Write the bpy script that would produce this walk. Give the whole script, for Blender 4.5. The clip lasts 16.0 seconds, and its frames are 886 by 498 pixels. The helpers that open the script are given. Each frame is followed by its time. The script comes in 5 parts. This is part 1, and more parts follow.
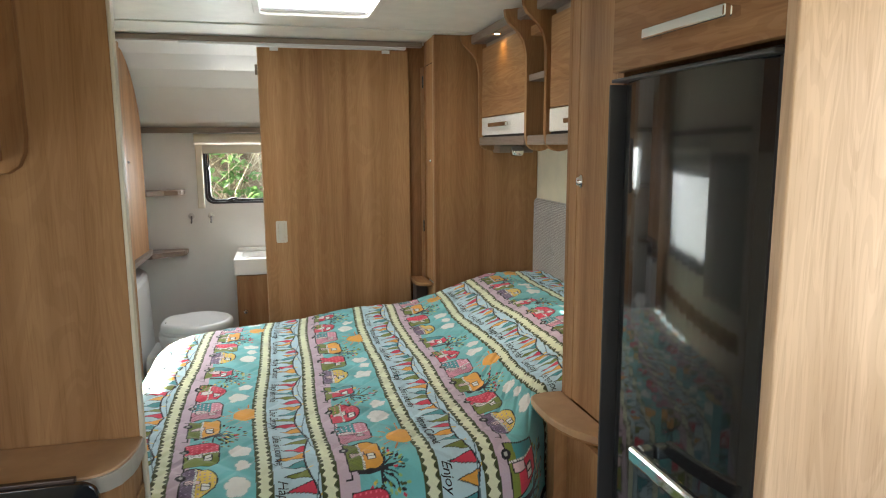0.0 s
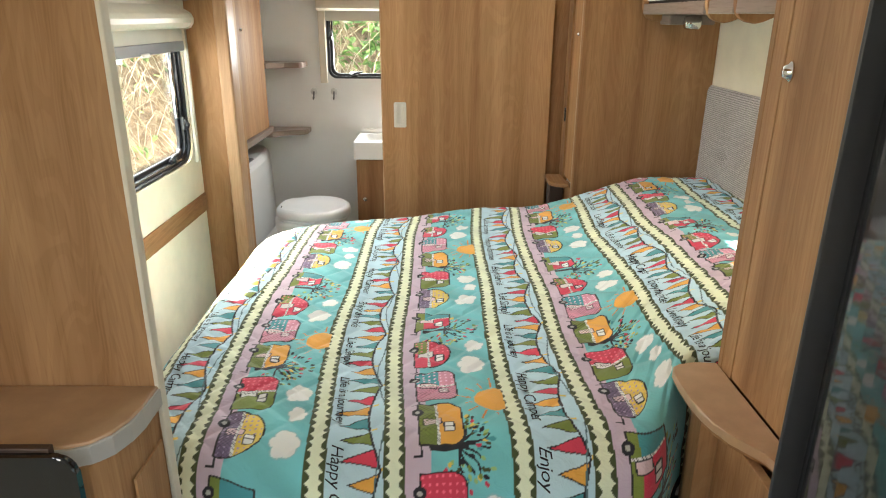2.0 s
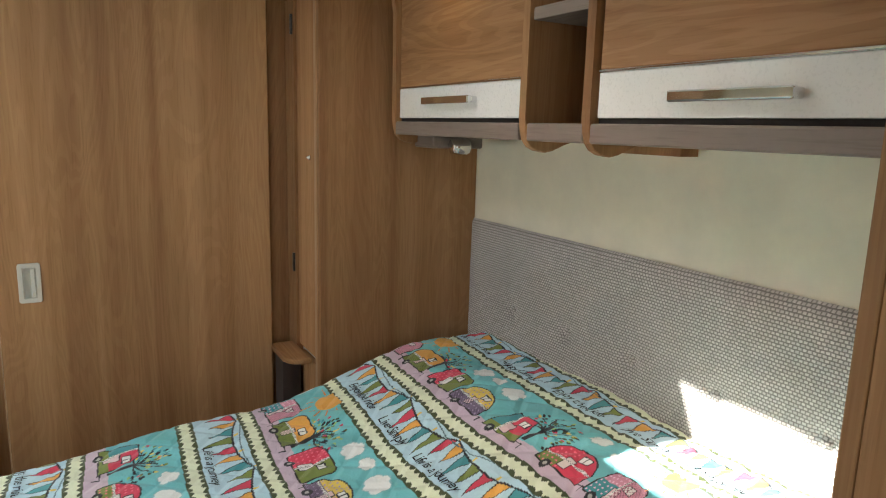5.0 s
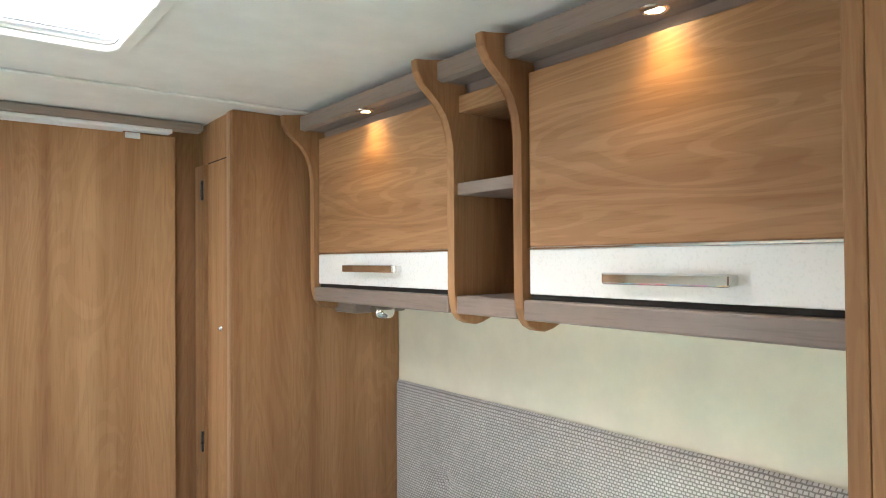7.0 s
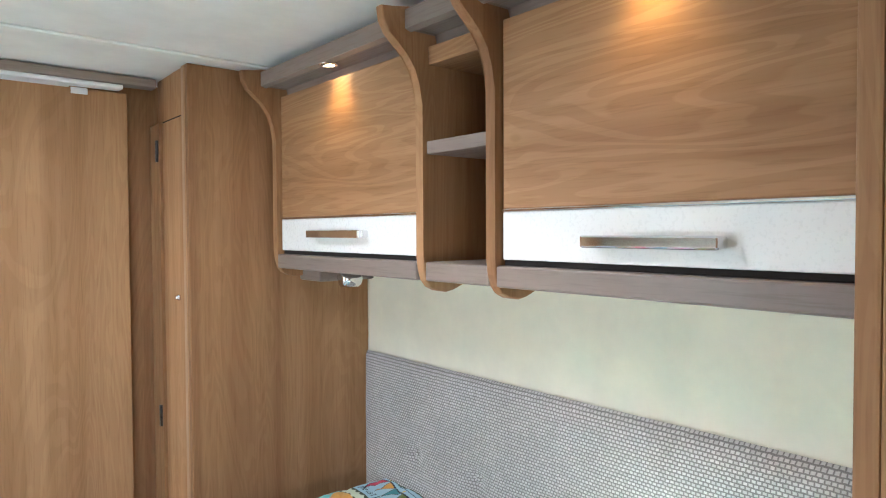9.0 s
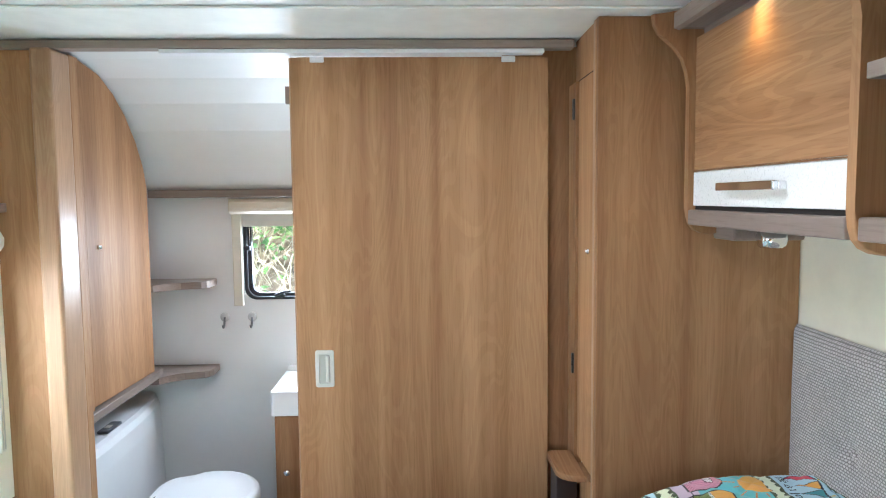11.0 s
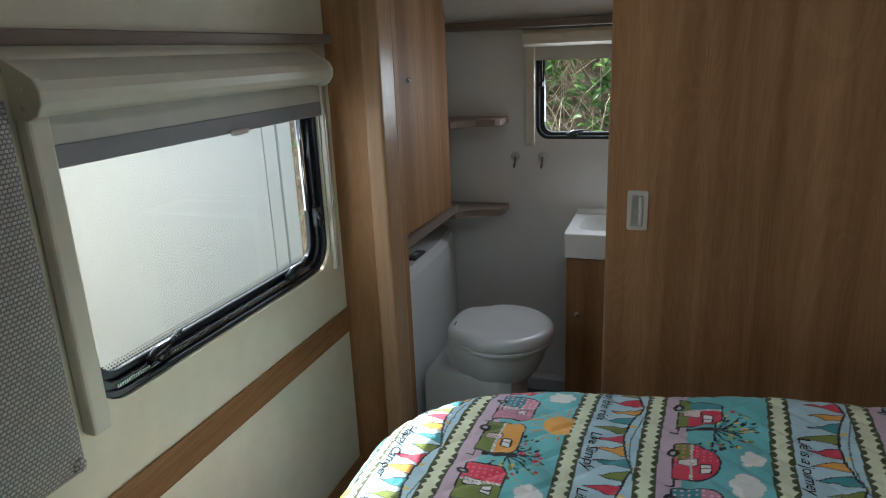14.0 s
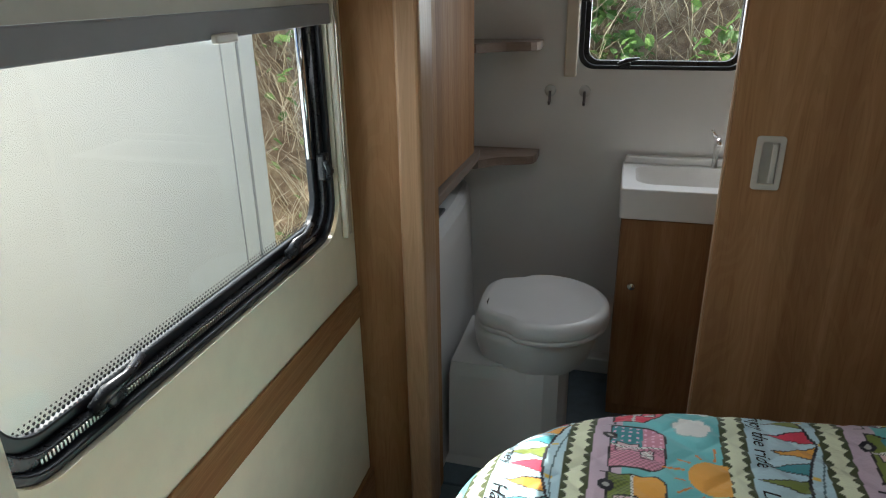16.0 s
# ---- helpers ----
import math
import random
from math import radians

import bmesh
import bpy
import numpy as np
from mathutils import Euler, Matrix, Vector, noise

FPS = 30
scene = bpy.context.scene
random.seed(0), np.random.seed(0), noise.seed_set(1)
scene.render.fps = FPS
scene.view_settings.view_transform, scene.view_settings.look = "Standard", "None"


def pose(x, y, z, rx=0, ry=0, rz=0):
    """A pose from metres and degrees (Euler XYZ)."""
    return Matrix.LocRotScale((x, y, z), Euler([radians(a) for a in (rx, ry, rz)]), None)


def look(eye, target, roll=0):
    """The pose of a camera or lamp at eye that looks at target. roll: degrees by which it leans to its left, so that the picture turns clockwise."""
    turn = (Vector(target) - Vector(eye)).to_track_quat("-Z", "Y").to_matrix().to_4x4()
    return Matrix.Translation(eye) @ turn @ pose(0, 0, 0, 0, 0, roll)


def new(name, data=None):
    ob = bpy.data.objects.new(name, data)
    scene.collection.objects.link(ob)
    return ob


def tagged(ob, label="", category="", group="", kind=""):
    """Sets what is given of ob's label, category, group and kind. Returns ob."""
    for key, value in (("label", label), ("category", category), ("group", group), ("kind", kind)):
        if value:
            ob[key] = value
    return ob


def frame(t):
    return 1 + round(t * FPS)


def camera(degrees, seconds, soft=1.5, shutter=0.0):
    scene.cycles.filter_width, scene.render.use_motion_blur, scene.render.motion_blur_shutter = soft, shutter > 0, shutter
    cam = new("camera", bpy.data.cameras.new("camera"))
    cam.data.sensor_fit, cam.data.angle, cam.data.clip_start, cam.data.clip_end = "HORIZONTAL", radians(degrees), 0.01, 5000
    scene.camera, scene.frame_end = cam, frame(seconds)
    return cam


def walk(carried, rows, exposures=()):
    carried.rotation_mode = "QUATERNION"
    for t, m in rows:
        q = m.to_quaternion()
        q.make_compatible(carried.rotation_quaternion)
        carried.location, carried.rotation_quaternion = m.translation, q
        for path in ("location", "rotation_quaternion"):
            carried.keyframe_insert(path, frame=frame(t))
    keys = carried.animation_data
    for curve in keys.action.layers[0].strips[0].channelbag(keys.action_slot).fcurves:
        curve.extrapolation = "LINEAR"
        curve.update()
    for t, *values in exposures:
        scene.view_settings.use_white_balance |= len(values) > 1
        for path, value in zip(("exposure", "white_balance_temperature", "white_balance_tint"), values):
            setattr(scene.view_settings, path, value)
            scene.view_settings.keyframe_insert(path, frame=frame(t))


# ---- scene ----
cam = camera(67.5, 16.0, soft=1.1)
PATH = [
    (0, (0.078, 0.085, 1.35), (0.55, 2.004, 1.044), -0.3),
    (0.5, (0.078, 0.181, 1.353), (0.493, 2.109, 1.02), 0.4),
    (1, (0.121, 0.301, 1.348), (0.384, 2.222, 0.856), 0.2),
    (1.5, (0.201, 0.419, 1.342), (0.313, 2.321, 0.734), 0.7),
    (2, (0.244, 0.53, 1.343), (0.265, 2.417, 0.68), 0.4),
    (2.5, (0.207, 0.697, 1.335), (0.268, 2.574, 0.648), -0.2),
    (3, (0.189, 0.841, 1.321), (0.31, 2.709, 0.616), -0.9),
    (3.5, (0.201, 1.0, 1.315), (0.438, 2.87, 0.647), -0.5),
    (4, (0.205, 1.149, 1.338), (0.603, 3.033, 0.795), 0.8),
    (4.5, (0.204, 1.317, 1.349), (0.926, 3.127, 0.899), 1.1),
    (5, (0.182, 1.427, 1.375), (1.162, 3.133, 1.017), 1.6),
    (5.2, (0.16, 1.452, 1.388), (1.229, 3.112, 1.07), 1.1),
    (7.3, (0.184, 1.514, 1.467), (1.416, 3.089, 1.514), -0.2),
    (7.5, (0.188, 1.52, 1.465), (1.437, 3.082, 1.508), 0.3),
    (8, (0.203, 1.541, 1.456), (1.554, 3.014, 1.506), 1.3),
    (8.5, (0.221, 1.537, 1.456), (1.586, 2.999, 1.475), 0.4),
    (9, (0.242, 1.566, 1.451), (1.52, 3.103, 1.395), -0.3),
    (9.5, (0.269, 1.579, 1.45), (1.312, 3.284, 1.378), -1.2),
    (10, (0.292, 1.563, 1.464), (0.986, 3.436, 1.373), -1.3),
    (10.2, (0.356, 1.59, 1.444), (0.886, 3.517, 1.381), -0.9),
    (12.3, (0.363, 1.571, 1.411), (0.103, 3.515, 1.02), -1.8),
    (12.5, (0.349, 1.576, 1.399), (0.035, 3.509, 0.993), -1.4),
    (13, (0.312, 1.588, 1.388), (-0.151, 3.478, 0.927), -1.1),
    (13.5, (0.243, 1.607, 1.367), (-0.36, 3.44, 0.838), -2.1),
    (14, (0.162, 1.684, 1.363), (-0.475, 3.492, 0.793), -2.4),
    (14.5, (0.064, 1.755, 1.337), (-0.537, 3.565, 0.734), -1.2),
    (15, (-0.027, 1.879, 1.307), (-0.653, 3.666, 0.663), -0.8),
    (15.5, (-0.072, 1.993, 1.303), (-0.761, 3.73, 0.591), -1.1),
    (16, (-0.22, 2.092, 1.271), (-0.7, 3.887, 0.53), -0.9),
]
EXPOSURES = [
    (0.0, 2.7, 6600, 10), (0.6, 3.15, 6700, 10), (2.0, 3.15, 6800, 10), (3.5, 2.75, 6400, 10), (5.0, 2.55, 6400, 10), (7.5, 3.55, 5800, 10),
    (10.0, 3.55, 5400, 10), (12.5, 3.35, 5700, 10), (13.0, 2.4, 5900, 10), (13.5, 1.4, 5900, 10), (14.0, 1.2, 5900, 10), (15.0, 1.25, 6100, 10), (16.0, 1.15, 6200, 10),
]
walk(cam, [(t, look(eye, target, roll)) for t, eye, target, roll in PATH], EXPOSURES)

# ---- world, sun, large lights ----
SUN = Vector((0.85, -0.466, -1.0)).normalized()
world = bpy.data.worlds.new("sky")
scene.world = world
world.use_nodes = True
wn = world.node_tree
sky = wn.nodes.new("ShaderNodeTexSky")
sky.sky_type, sky.sun_disc = "NISHITA", False
sky.sun_elevation = math.asin(-SUN.z)
sky.dust_density, sky.ozone_density, sky.air_density = 4.0, 0.6, 0.8
sky.sun_rotation = math.atan2(-SUN.x, -SUN.y)
wn.links.new(sky.outputs[0], wn.nodes["Background"].inputs[0])
wn.nodes["Background"].inputs[1].default_value = 0.15

sun_data = bpy.data.lights.new("sun", "SUN")
sun_data.energy, sun_data.angle, sun_data.color = 5.0, radians(0.6), (1.0, 0.96, 0.88)
sun = new("sun", sun_data)
sun.matrix_world = look((0, 0, 6), Vector((0, 0, 6)) + SUN)


def window_light(name, where, towards, w, h, watts, color=(1.0, 0.98, 0.94)):
    data = bpy.data.lights.new(name, "AREA")
    data.shape, data.size, data.size_y, data.energy, data.color = "RECTANGLE", w, h, watts, color
    ob = new(name, data)
    ob.matrix_world = look(where, towards)
    return ob


window_light("daylight_front_window", (0.27, -2.36, 1.25), (0.27, 0, 1.1), 1.7, 0.75, 0.28, (0.96, 0.98, 1.0))
window_light("daylight_kitchen_window", (-0.80, -0.25, 1.05), (0.6, 0.05, 0.95), 0.95, 0.46, 1.4, (0.98, 0.99, 1.0))
# unseen lamp added in the right wall to brighten the fridge end panel
window_light("added_fill_right_wall", (1.345, 0.30, 1.25), (0.5, 0.42, 1.2), 0.45, 0.75, 1.0, (1.0, 0.99, 0.97))
window_light("daylight_side_window", (-0.89, 2.99, 1.0), (0.5, 2.9, 0.8), 0.8, 0.42, 0.95, (0.92, 0.97, 1.0))
window_light("daylight_rooflight", (0.245, 2.68, 1.93), (0.245, 2.68, 0), 0.42, 0.40, 0.8, (0.94, 0.97, 1.0))
window_light("daylight_washroom_window", (-0.12, 4.39, 1.2), (-0.12, 3.6, 0.9), 0.42, 0.28, 1.35, (0.94, 0.98, 1.0))


# ---- materials ----
def nodes_of(name):
    m = bpy.data.materials.new(name)
    m.use_nodes = True
    t = m.node_tree
    return m, t, t.nodes["Principled BSDF"]


def link(t, a, b):
    t.links.new(a, b)


def coords(t, scale=(1, 1, 1), kind="Object", rot=(0, 0, 0)):
    c = t.nodes.new("ShaderNodeTexCoord")
    m = t.nodes.new("ShaderNodeMapping")
    m.inputs["Scale"].default_value = scale
    m.inputs["Rotation"].default_value = rot
    link(t, c.outputs[kind], m.inputs[0])
    return m.outputs[0]


def noise_tex(t, vec, scale, detail=4, rough=0.55, distort=0.0):
    n = t.nodes.new("ShaderNodeTexNoise")
    n.inputs["Scale"].default_value, n.inputs["Detail"].default_value = scale, detail
    n.inputs["Roughness"].default_value, n.inputs["Distortion"].default_value = rough, distort
    link(t, vec, n.inputs["Vector"])
    return n.outputs["Fac"]


def ramp(t, fac, stops):
    r = t.nodes.new("ShaderNodeValToRGB")
    e = r.color_ramp.elements
    while len(e) < len(stops):
        e.new(0.5)
    for el, (p, c) in zip(e, stops):
        el.position, el.color = p, (*c, 1)
    link(t, fac, r.inputs[0])
    return r.outputs[0]


def mix(t, fac, a, b, mode="MIX"):
    m = t.nodes.new("ShaderNodeMix")
    m.data_type, m.blend_type = "RGBA", mode
    for sock, v in ((m.inputs[0], fac), (m.inputs[6], a), (m.inputs[7], b)):
        if isinstance(v, (int, float)):
            sock.default_value = v
        elif isinstance(v, tuple):
            sock.default_value = (*v, 1)
        else:
            link(t, v, sock)
    return m.outputs[2]


def bump(t, b, height, strength, distance=0.002):
    n = t.nodes.new("ShaderNodeBump")
    n.inputs["Strength"].default_value, n.inputs["Distance"].default_value = strength, distance
    link(t, height, n.inputs["Height"])
    link(t, n.outputs[0], b.inputs["Normal"])


def wood(name, dark, mid, light, axis="z", rough=0.54, cathedral=0.35):
    """Printed laminate with long grain along one axis."""
    m, t, b = nodes_of(name)
    s = {"z": (1, 1, 0.045), "y": (1, 0.045, 1), "x": (0.045, 1, 1)}[axis]
    broad = {"z": (1, 1, 0.16), "y": (1, 0.16, 1), "x": (0.16, 1, 1)}[axis]
    wide = {"z": (1, 1, 0.022), "y": (1, 0.022, 1), "x": (0.022, 1, 1)}[axis]
    fine = noise_tex(t, coords(t, s), 210, 3, 0.6)
    streak = noise_tex(t, coords(t, wide), 9.5, 4, 0.55, 0.5)
    figure = noise_tex(t, coords(t, broad), 5.5, 3, 0.5, 0.8)
    w = t.nodes.new("ShaderNodeMath")
    w.operation = "SINE"
    k = t.nodes.new("ShaderNodeMath")
    k.operation = "MULTIPLY"
    k.inputs[1].default_value = 150.0
    link(t, figure, k.inputs[0])
    link(t, k.outputs[0], w.inputs[0])
    base = ramp(t, streak, [(0.34, dark), (0.5, mid), (0.66, light)])
    ring = ramp(t, w.outputs[0], [(0.0, (0.80, 0.76, 0.72)), (0.42, (1, 1, 1))])
    col = mix(t, cathedral, base, mix(t, 1.0, base, ring, "MULTIPLY"))
    pores = ramp(t, fine, [(0.34, (0.80, 0.77, 0.74)), (0.48, (1, 1, 1))])
    col = mix(t, 0.55, col, mix(t, 1.0, col, pores, "MULTIPLY"))
    big = noise_tex(t, coords(t, (1, 1, 1)), 1.6, 2)
    col = mix(t, 0.35, col, mix(t, 1.0, col, ramp(t, big, [(0.3, (0.84, 0.83, 0.82)), (0.7, (1.1, 1.1, 1.1))]), "MULTIPLY"))
    link(t, col, b.inputs["Base Color"])
    b.inputs["Specular IOR Level"].default_value = 0.27
    link(t, ramp(t, fine, [(0.3, (rough + 0.12,) * 3), (0.6, (rough,) * 3)]), b.inputs["Roughness"])
    bump(t, b, fine, 0.12, 0.0006)
    return m


def plain(name, color, rough=0.5, metal=0.0, mottle=0.06, scale=9.0, grain=0.0, coat=0.0):
    """A painted, moulded or metal surface with faint unevenness."""
    m, t, b = nodes_of(name)
    n = noise_tex(t, coords(t), scale, 5, 0.6)
    lo = tuple(c * (1 - mottle) for c in color)
    hi = tuple(min(1, c * (1 + mottle)) for c in color)
    link(t, ramp(t, n, [(0.3, lo), (0.7, hi)]), b.inputs["Base Color"])
    f = noise_tex(t, coords(t), scale * 22, 3)
    link(t, ramp(t, f, [(0.3, (max(0.02, rough * 0.95),) * 3), (0.7, (min(1, rough * 1.05),) * 3)]), b.inputs["Roughness"])
    b.inputs["Metallic"].default_value = metal
    b.inputs["Coat Weight"].default_value = coat
    if grain:
        bump(t, b, noise_tex(t, coords(t), 420, 2), grain, 0.0006)
    return m


def weave(name, light, mid, dark):
    """Coarse upholstery tweed: short offset stitches with dark valleys between."""
    m, t, b = nodes_of(name)
    c = t.nodes.new("ShaderNodeTexCoord")
    sp = t.nodes.new("ShaderNodeSeparateXYZ")
    cb = t.nodes.new("ShaderNodeCombineXYZ")
    link(t, c.outputs["Object"], sp.inputs[0])
    link(t, sp.outputs["Y"], cb.inputs["X"])
    link(t, sp.outputs["Z"], cb.inputs["Y"])
    wob = t.nodes.new("ShaderNodeVectorMath")
    wob.operation = "MULTIPLY_ADD"
    nz = t.nodes.new("ShaderNodeTexNoise")
    nz.inputs["Scale"].default_value = 90
    link(t, cb.outputs[0], nz.inputs["Vector"])
    wob.inputs[1].default_value = (0.003, 0.003, 0)
    link(t, nz.outputs["Color"], wob.inputs[0])
    link(t, cb.outputs[0], wob.inputs[2])
    k = t.nodes.new("ShaderNodeTexBrick")
    k.offset, k.offset_frequency = 0.5, 2
    k.inputs["Scale"].default_value = 1.0
    k.inputs["Brick Width"].default_value, k.inputs["Row Height"].default_value = 0.0092, 0.0072
    k.inputs["Mortar Size"].default_value, k.inputs["Mortar Smooth"].default_value = 0.0018, 0.7
    k.inputs["Color1"].default_value, k.inputs["Color2"].default_value, k.inputs["Mortar"].default_value = (*light, 1), (*mid, 1), (*dark, 1)
    link(t, wob.outputs[0], k.inputs["Vector"])
    n = noise_tex(t, coords(t), 5, 3)
    col = mix(t, 0.35, k.outputs["Color"], mix(t, 1.0, k.outputs["Color"], ramp(t, n, [(0.3, (0.8, 0.8, 0.8)), (0.7, (1.12, 1.12, 1.12))]), "MULTIPLY"))
    link(t, col, b.inputs["Base Color"])
    b.inputs["Roughness"].default_value = 0.92
    b.inputs["Sheen Weight"].default_value = 0.15
    inv = t.nodes.new("ShaderNodeMath")
    inv.operation = "SUBTRACT"
    inv.inputs[0].default_value = 1.0
    link(t, k.outputs["Fac"], inv.inputs[1])
    bump(t, b, inv.outputs[0], 0.7, 0.002)
    return m


def glass_mat(name, tint=(1, 1, 1), rough=0.0, clear=0.93):
    m, t, b = nodes_of(name)
    tr = t.nodes.new("ShaderNodeBsdfTransparent")
    tr.inputs[0].default_value = (*(c * clear for c in tint), 1)
    gl = t.nodes.new("ShaderNodeBsdfGlossy")
    gl.inputs["Roughness"].default_value = rough
    lw = t.nodes.new("ShaderNodeLayerWeight")
    pw = t.nodes.new("ShaderNodeMath")
    pw.operation = "POWER"
    pw.inputs[1].default_value = 4.0
    link(t, lw.outputs["Facing"], pw.inputs[0])
    fr = t.nodes.new("ShaderNodeMath")
    fr.operation = "MULTIPLY_ADD"
    fr.inputs[1].default_value, fr.inputs[2].default_value = 0.5, 0.02
    link(t, pw.outputs[0], fr.inputs[0])
    mx = t.nodes.new("ShaderNodeMixShader")
    link(t, fr.outputs[0], mx.inputs[0])
    link(t, tr.outputs[0], mx.inputs[1])
    link(t, gl.outputs[0], mx.inputs[2])
    link(t, mx.outputs[0], t.nodes["Material Output"].inputs["Surface"])
    return m


def glow(name, color, strength):
    m, t, b = nodes_of(name)
    b.inputs["Base Color"].default_value = (*color, 1)
    b.inputs["Emission Color"].default_value = (*color, 1)
    b.inputs["Emission Strength"].default_value = strength
    return m


OAK = ((0.250, 0.122, 0.050), (0.345, 0.180, 0.078), (0.430, 0.240, 0.112))
WOOD = wood("oak_laminate_upright", *OAK)
WOOD_Y = wood("oak_laminate_level", *OAK, axis="y", cathedral=0.6)
WOOD_X = wood("oak_laminate_cross", *OAK, axis="x")
WOOD_EDGE = wood("oak_edge_trim", (0.34, 0.20, 0.11), (0.43, 0.26, 0.145), (0.50, 0.31, 0.18), rough=0.3)
# lit copy of the oak: strong daylight is put into the colour
WOOD_LIT = wood("oak_end_panel_lit", (0.52, 0.36, 0.23), (0.62, 0.44, 0.29), (0.70, 0.51, 0.35), rough=0.36)
TAUPE = wood("taupe_laminate", (0.20, 0.155, 0.125), (0.25, 0.195, 0.16), (0.30, 0.235, 0.195), axis="y", rough=0.35, cathedral=0.1)
TAUPE_X = wood("taupe_laminate_cross", (0.20, 0.155, 0.125), (0.25, 0.195, 0.16), (0.30, 0.235, 0.195), axis="x", rough=0.35, cathedral=0.1)
CREAM = plain("cream_wall_board", (0.79, 0.735, 0.58), 0.55, grain=0.15)
CEIL = plain("white_ceiling_board", (0.80, 0.79, 0.74), 0.5, grain=0.1)
WHITE = plain("white_gloss_panel", (0.80, 0.78, 0.73), 0.28, mottle=0.02)
WASH = plain("washroom_white_plastic", (0.78, 0.78, 0.76), 0.38, mottle=0.02)
TOILET = plain("grey_white_plastic", (0.66, 0.66, 0.65), 0.3, mottle=0.02)
BLINDC = plain("cream_blind_plastic", (0.72, 0.67, 0.55), 0.45)
PLEAT = plain("pale_pleated_blind", (0.62, 0.60, 0.54), 0.8)
PLEATG = plain("grey_blind_band", (0.30, 0.30, 0.31), 0.7)
RUBBER = plain("black_rubber", (0.012, 0.014, 0.018), 0.35)
BLACKP = plain("black_plastic", (0.016, 0.017, 0.02), 0.28)
CHROME = plain("chrome", (0.80, 0.80, 0.80), 0.08, metal=1.0, mottle=0.02)
BRUSHED = plain("brushed_nickel", (0.56, 0.53, 0.48), 0.32, metal=1.0)
NICKEL = plain("champagne_plastic", (0.55, 0.51, 0.44), 0.35, mottle=0.02)
ALU = plain("white_aluminium_track", (0.75, 0.75, 0.76), 0.3)
FRIDGE = plain("black_gloss_fridge", (0.014, 0.014, 0.015), 0.09, mottle=0.02, coat=0.5)
HOBGLASS = plain("black_glass", (0.008, 0.008, 0.009), 0.06, mottle=0.0, coat=0.5)
FRIDGE_TRIM = plain("dark_grey_fridge_trim", (0.055, 0.055, 0.058), 0.35, metal=0.2)
GREYSTEEL = plain("grey_worktop_edge", (0.42, 0.40, 0.36), 0.35)
WORKTOP = plain("beige_worktop", (0.48, 0.305, 0.175), 0.42, mottle=0.12, scale=14)
FABRIC = weave("grey_tweed", (0.60, 0.56, 0.52), (0.48, 0.445, 0.41), (0.22, 0.20, 0.182))
LINO = plain("blue_grey_lino", (0.10, 0.14, 0.17), 0.5, mottle=0.2, scale=18, grain=0.2)
SHEET = plain("pale_valance_fabric", (0.62, 0.60, 0.56), 0.9, mottle=0.05)
BASE = plain("dark_bed_base", (0.05, 0.035, 0.03), 0.7)
GLASS = glass_mat("window_acrylic", (0.94, 0.97, 0.96))
DOMEGLASS = glass_mat("rooflight_acrylic", (1, 1, 1))
VANWHITE = plain("white_caravan_skin", (0.91, 0.91, 0.90), 0.3, mottle=0.03, scale=2.0)
LED = glow("warm_led", (1.0, 0.80, 0.48), 9.0)
# near-black that paints the shade inside gaps and slots
SHADOW_GAP = plain("gap_shade_black", (0.02, 0.014, 0.01), 0.9)

# ---- mesh helpers ----
BASES = {}


def thing(name, label, category, base, group="", kind=""):
    e = new(name)
    e.empty_display_size = 0.05
    e.location = base
    BASES[e] = Vector(base)
    return tagged(e, label, category, group, kind)


def part(name, bm, mat, parent=None, label="", smooth=False, origin=None):
    """One bmesh, given in world coordinates, as one mesh under a thing or a part."""
    where = Vector(origin) if origin else (BASES[parent] if parent else Vector((0, 0, 0)))
    bmesh.ops.translate(bm, verts=bm.verts, vec=-where)
    bmesh.ops.recalc_face_normals(bm, faces=bm.faces)
    me = bpy.data.meshes.new(name)
    bm.to_mesh(me)
    bm.free()
    if smooth:
        for p in me.polygons:
            p.use_smooth = True
    me.materials.append(mat)
    ob = new(name, me)
    BASES[ob] = where
    if parent:
        ob.parent = parent
        ob.location = where - BASES[parent]
    else:
        ob.location = where
    if label:
        ob["label"] = label
    return ob


def structure(name, bm, mat, label, category, smooth=False):
    return tagged(part(name, bm, mat, None, "", smooth), label, category, "", "structure")


def box(x0, x1, y0, y1, z0, z1, r=0.0, seg=2, bm=None):
    own = bmesh.new()
    bmesh.ops.create_cube(own, size=1)
    bmesh.ops.scale(own, vec=(x1 - x0, y1 - y0, z1 - z0), verts=own.verts)
    bmesh.ops.translate(own, vec=((x0 + x1) / 2, (y0 + y1) / 2, (z0 + z1) / 2), verts=own.verts)
    if r:
        bmesh.ops.bevel(own, geom=own.edges[:], offset=r, segments=seg, profile=0.5, affect="EDGES")
    return add(bm, own)


def add(bm, own):
    if bm is None:
        return own
    me = bpy.data.meshes.new("tmp")
    own.to_mesh(me)
    own.free()
    bm.from_mesh(me)
    bpy.data.meshes.remove(me)
    return bm


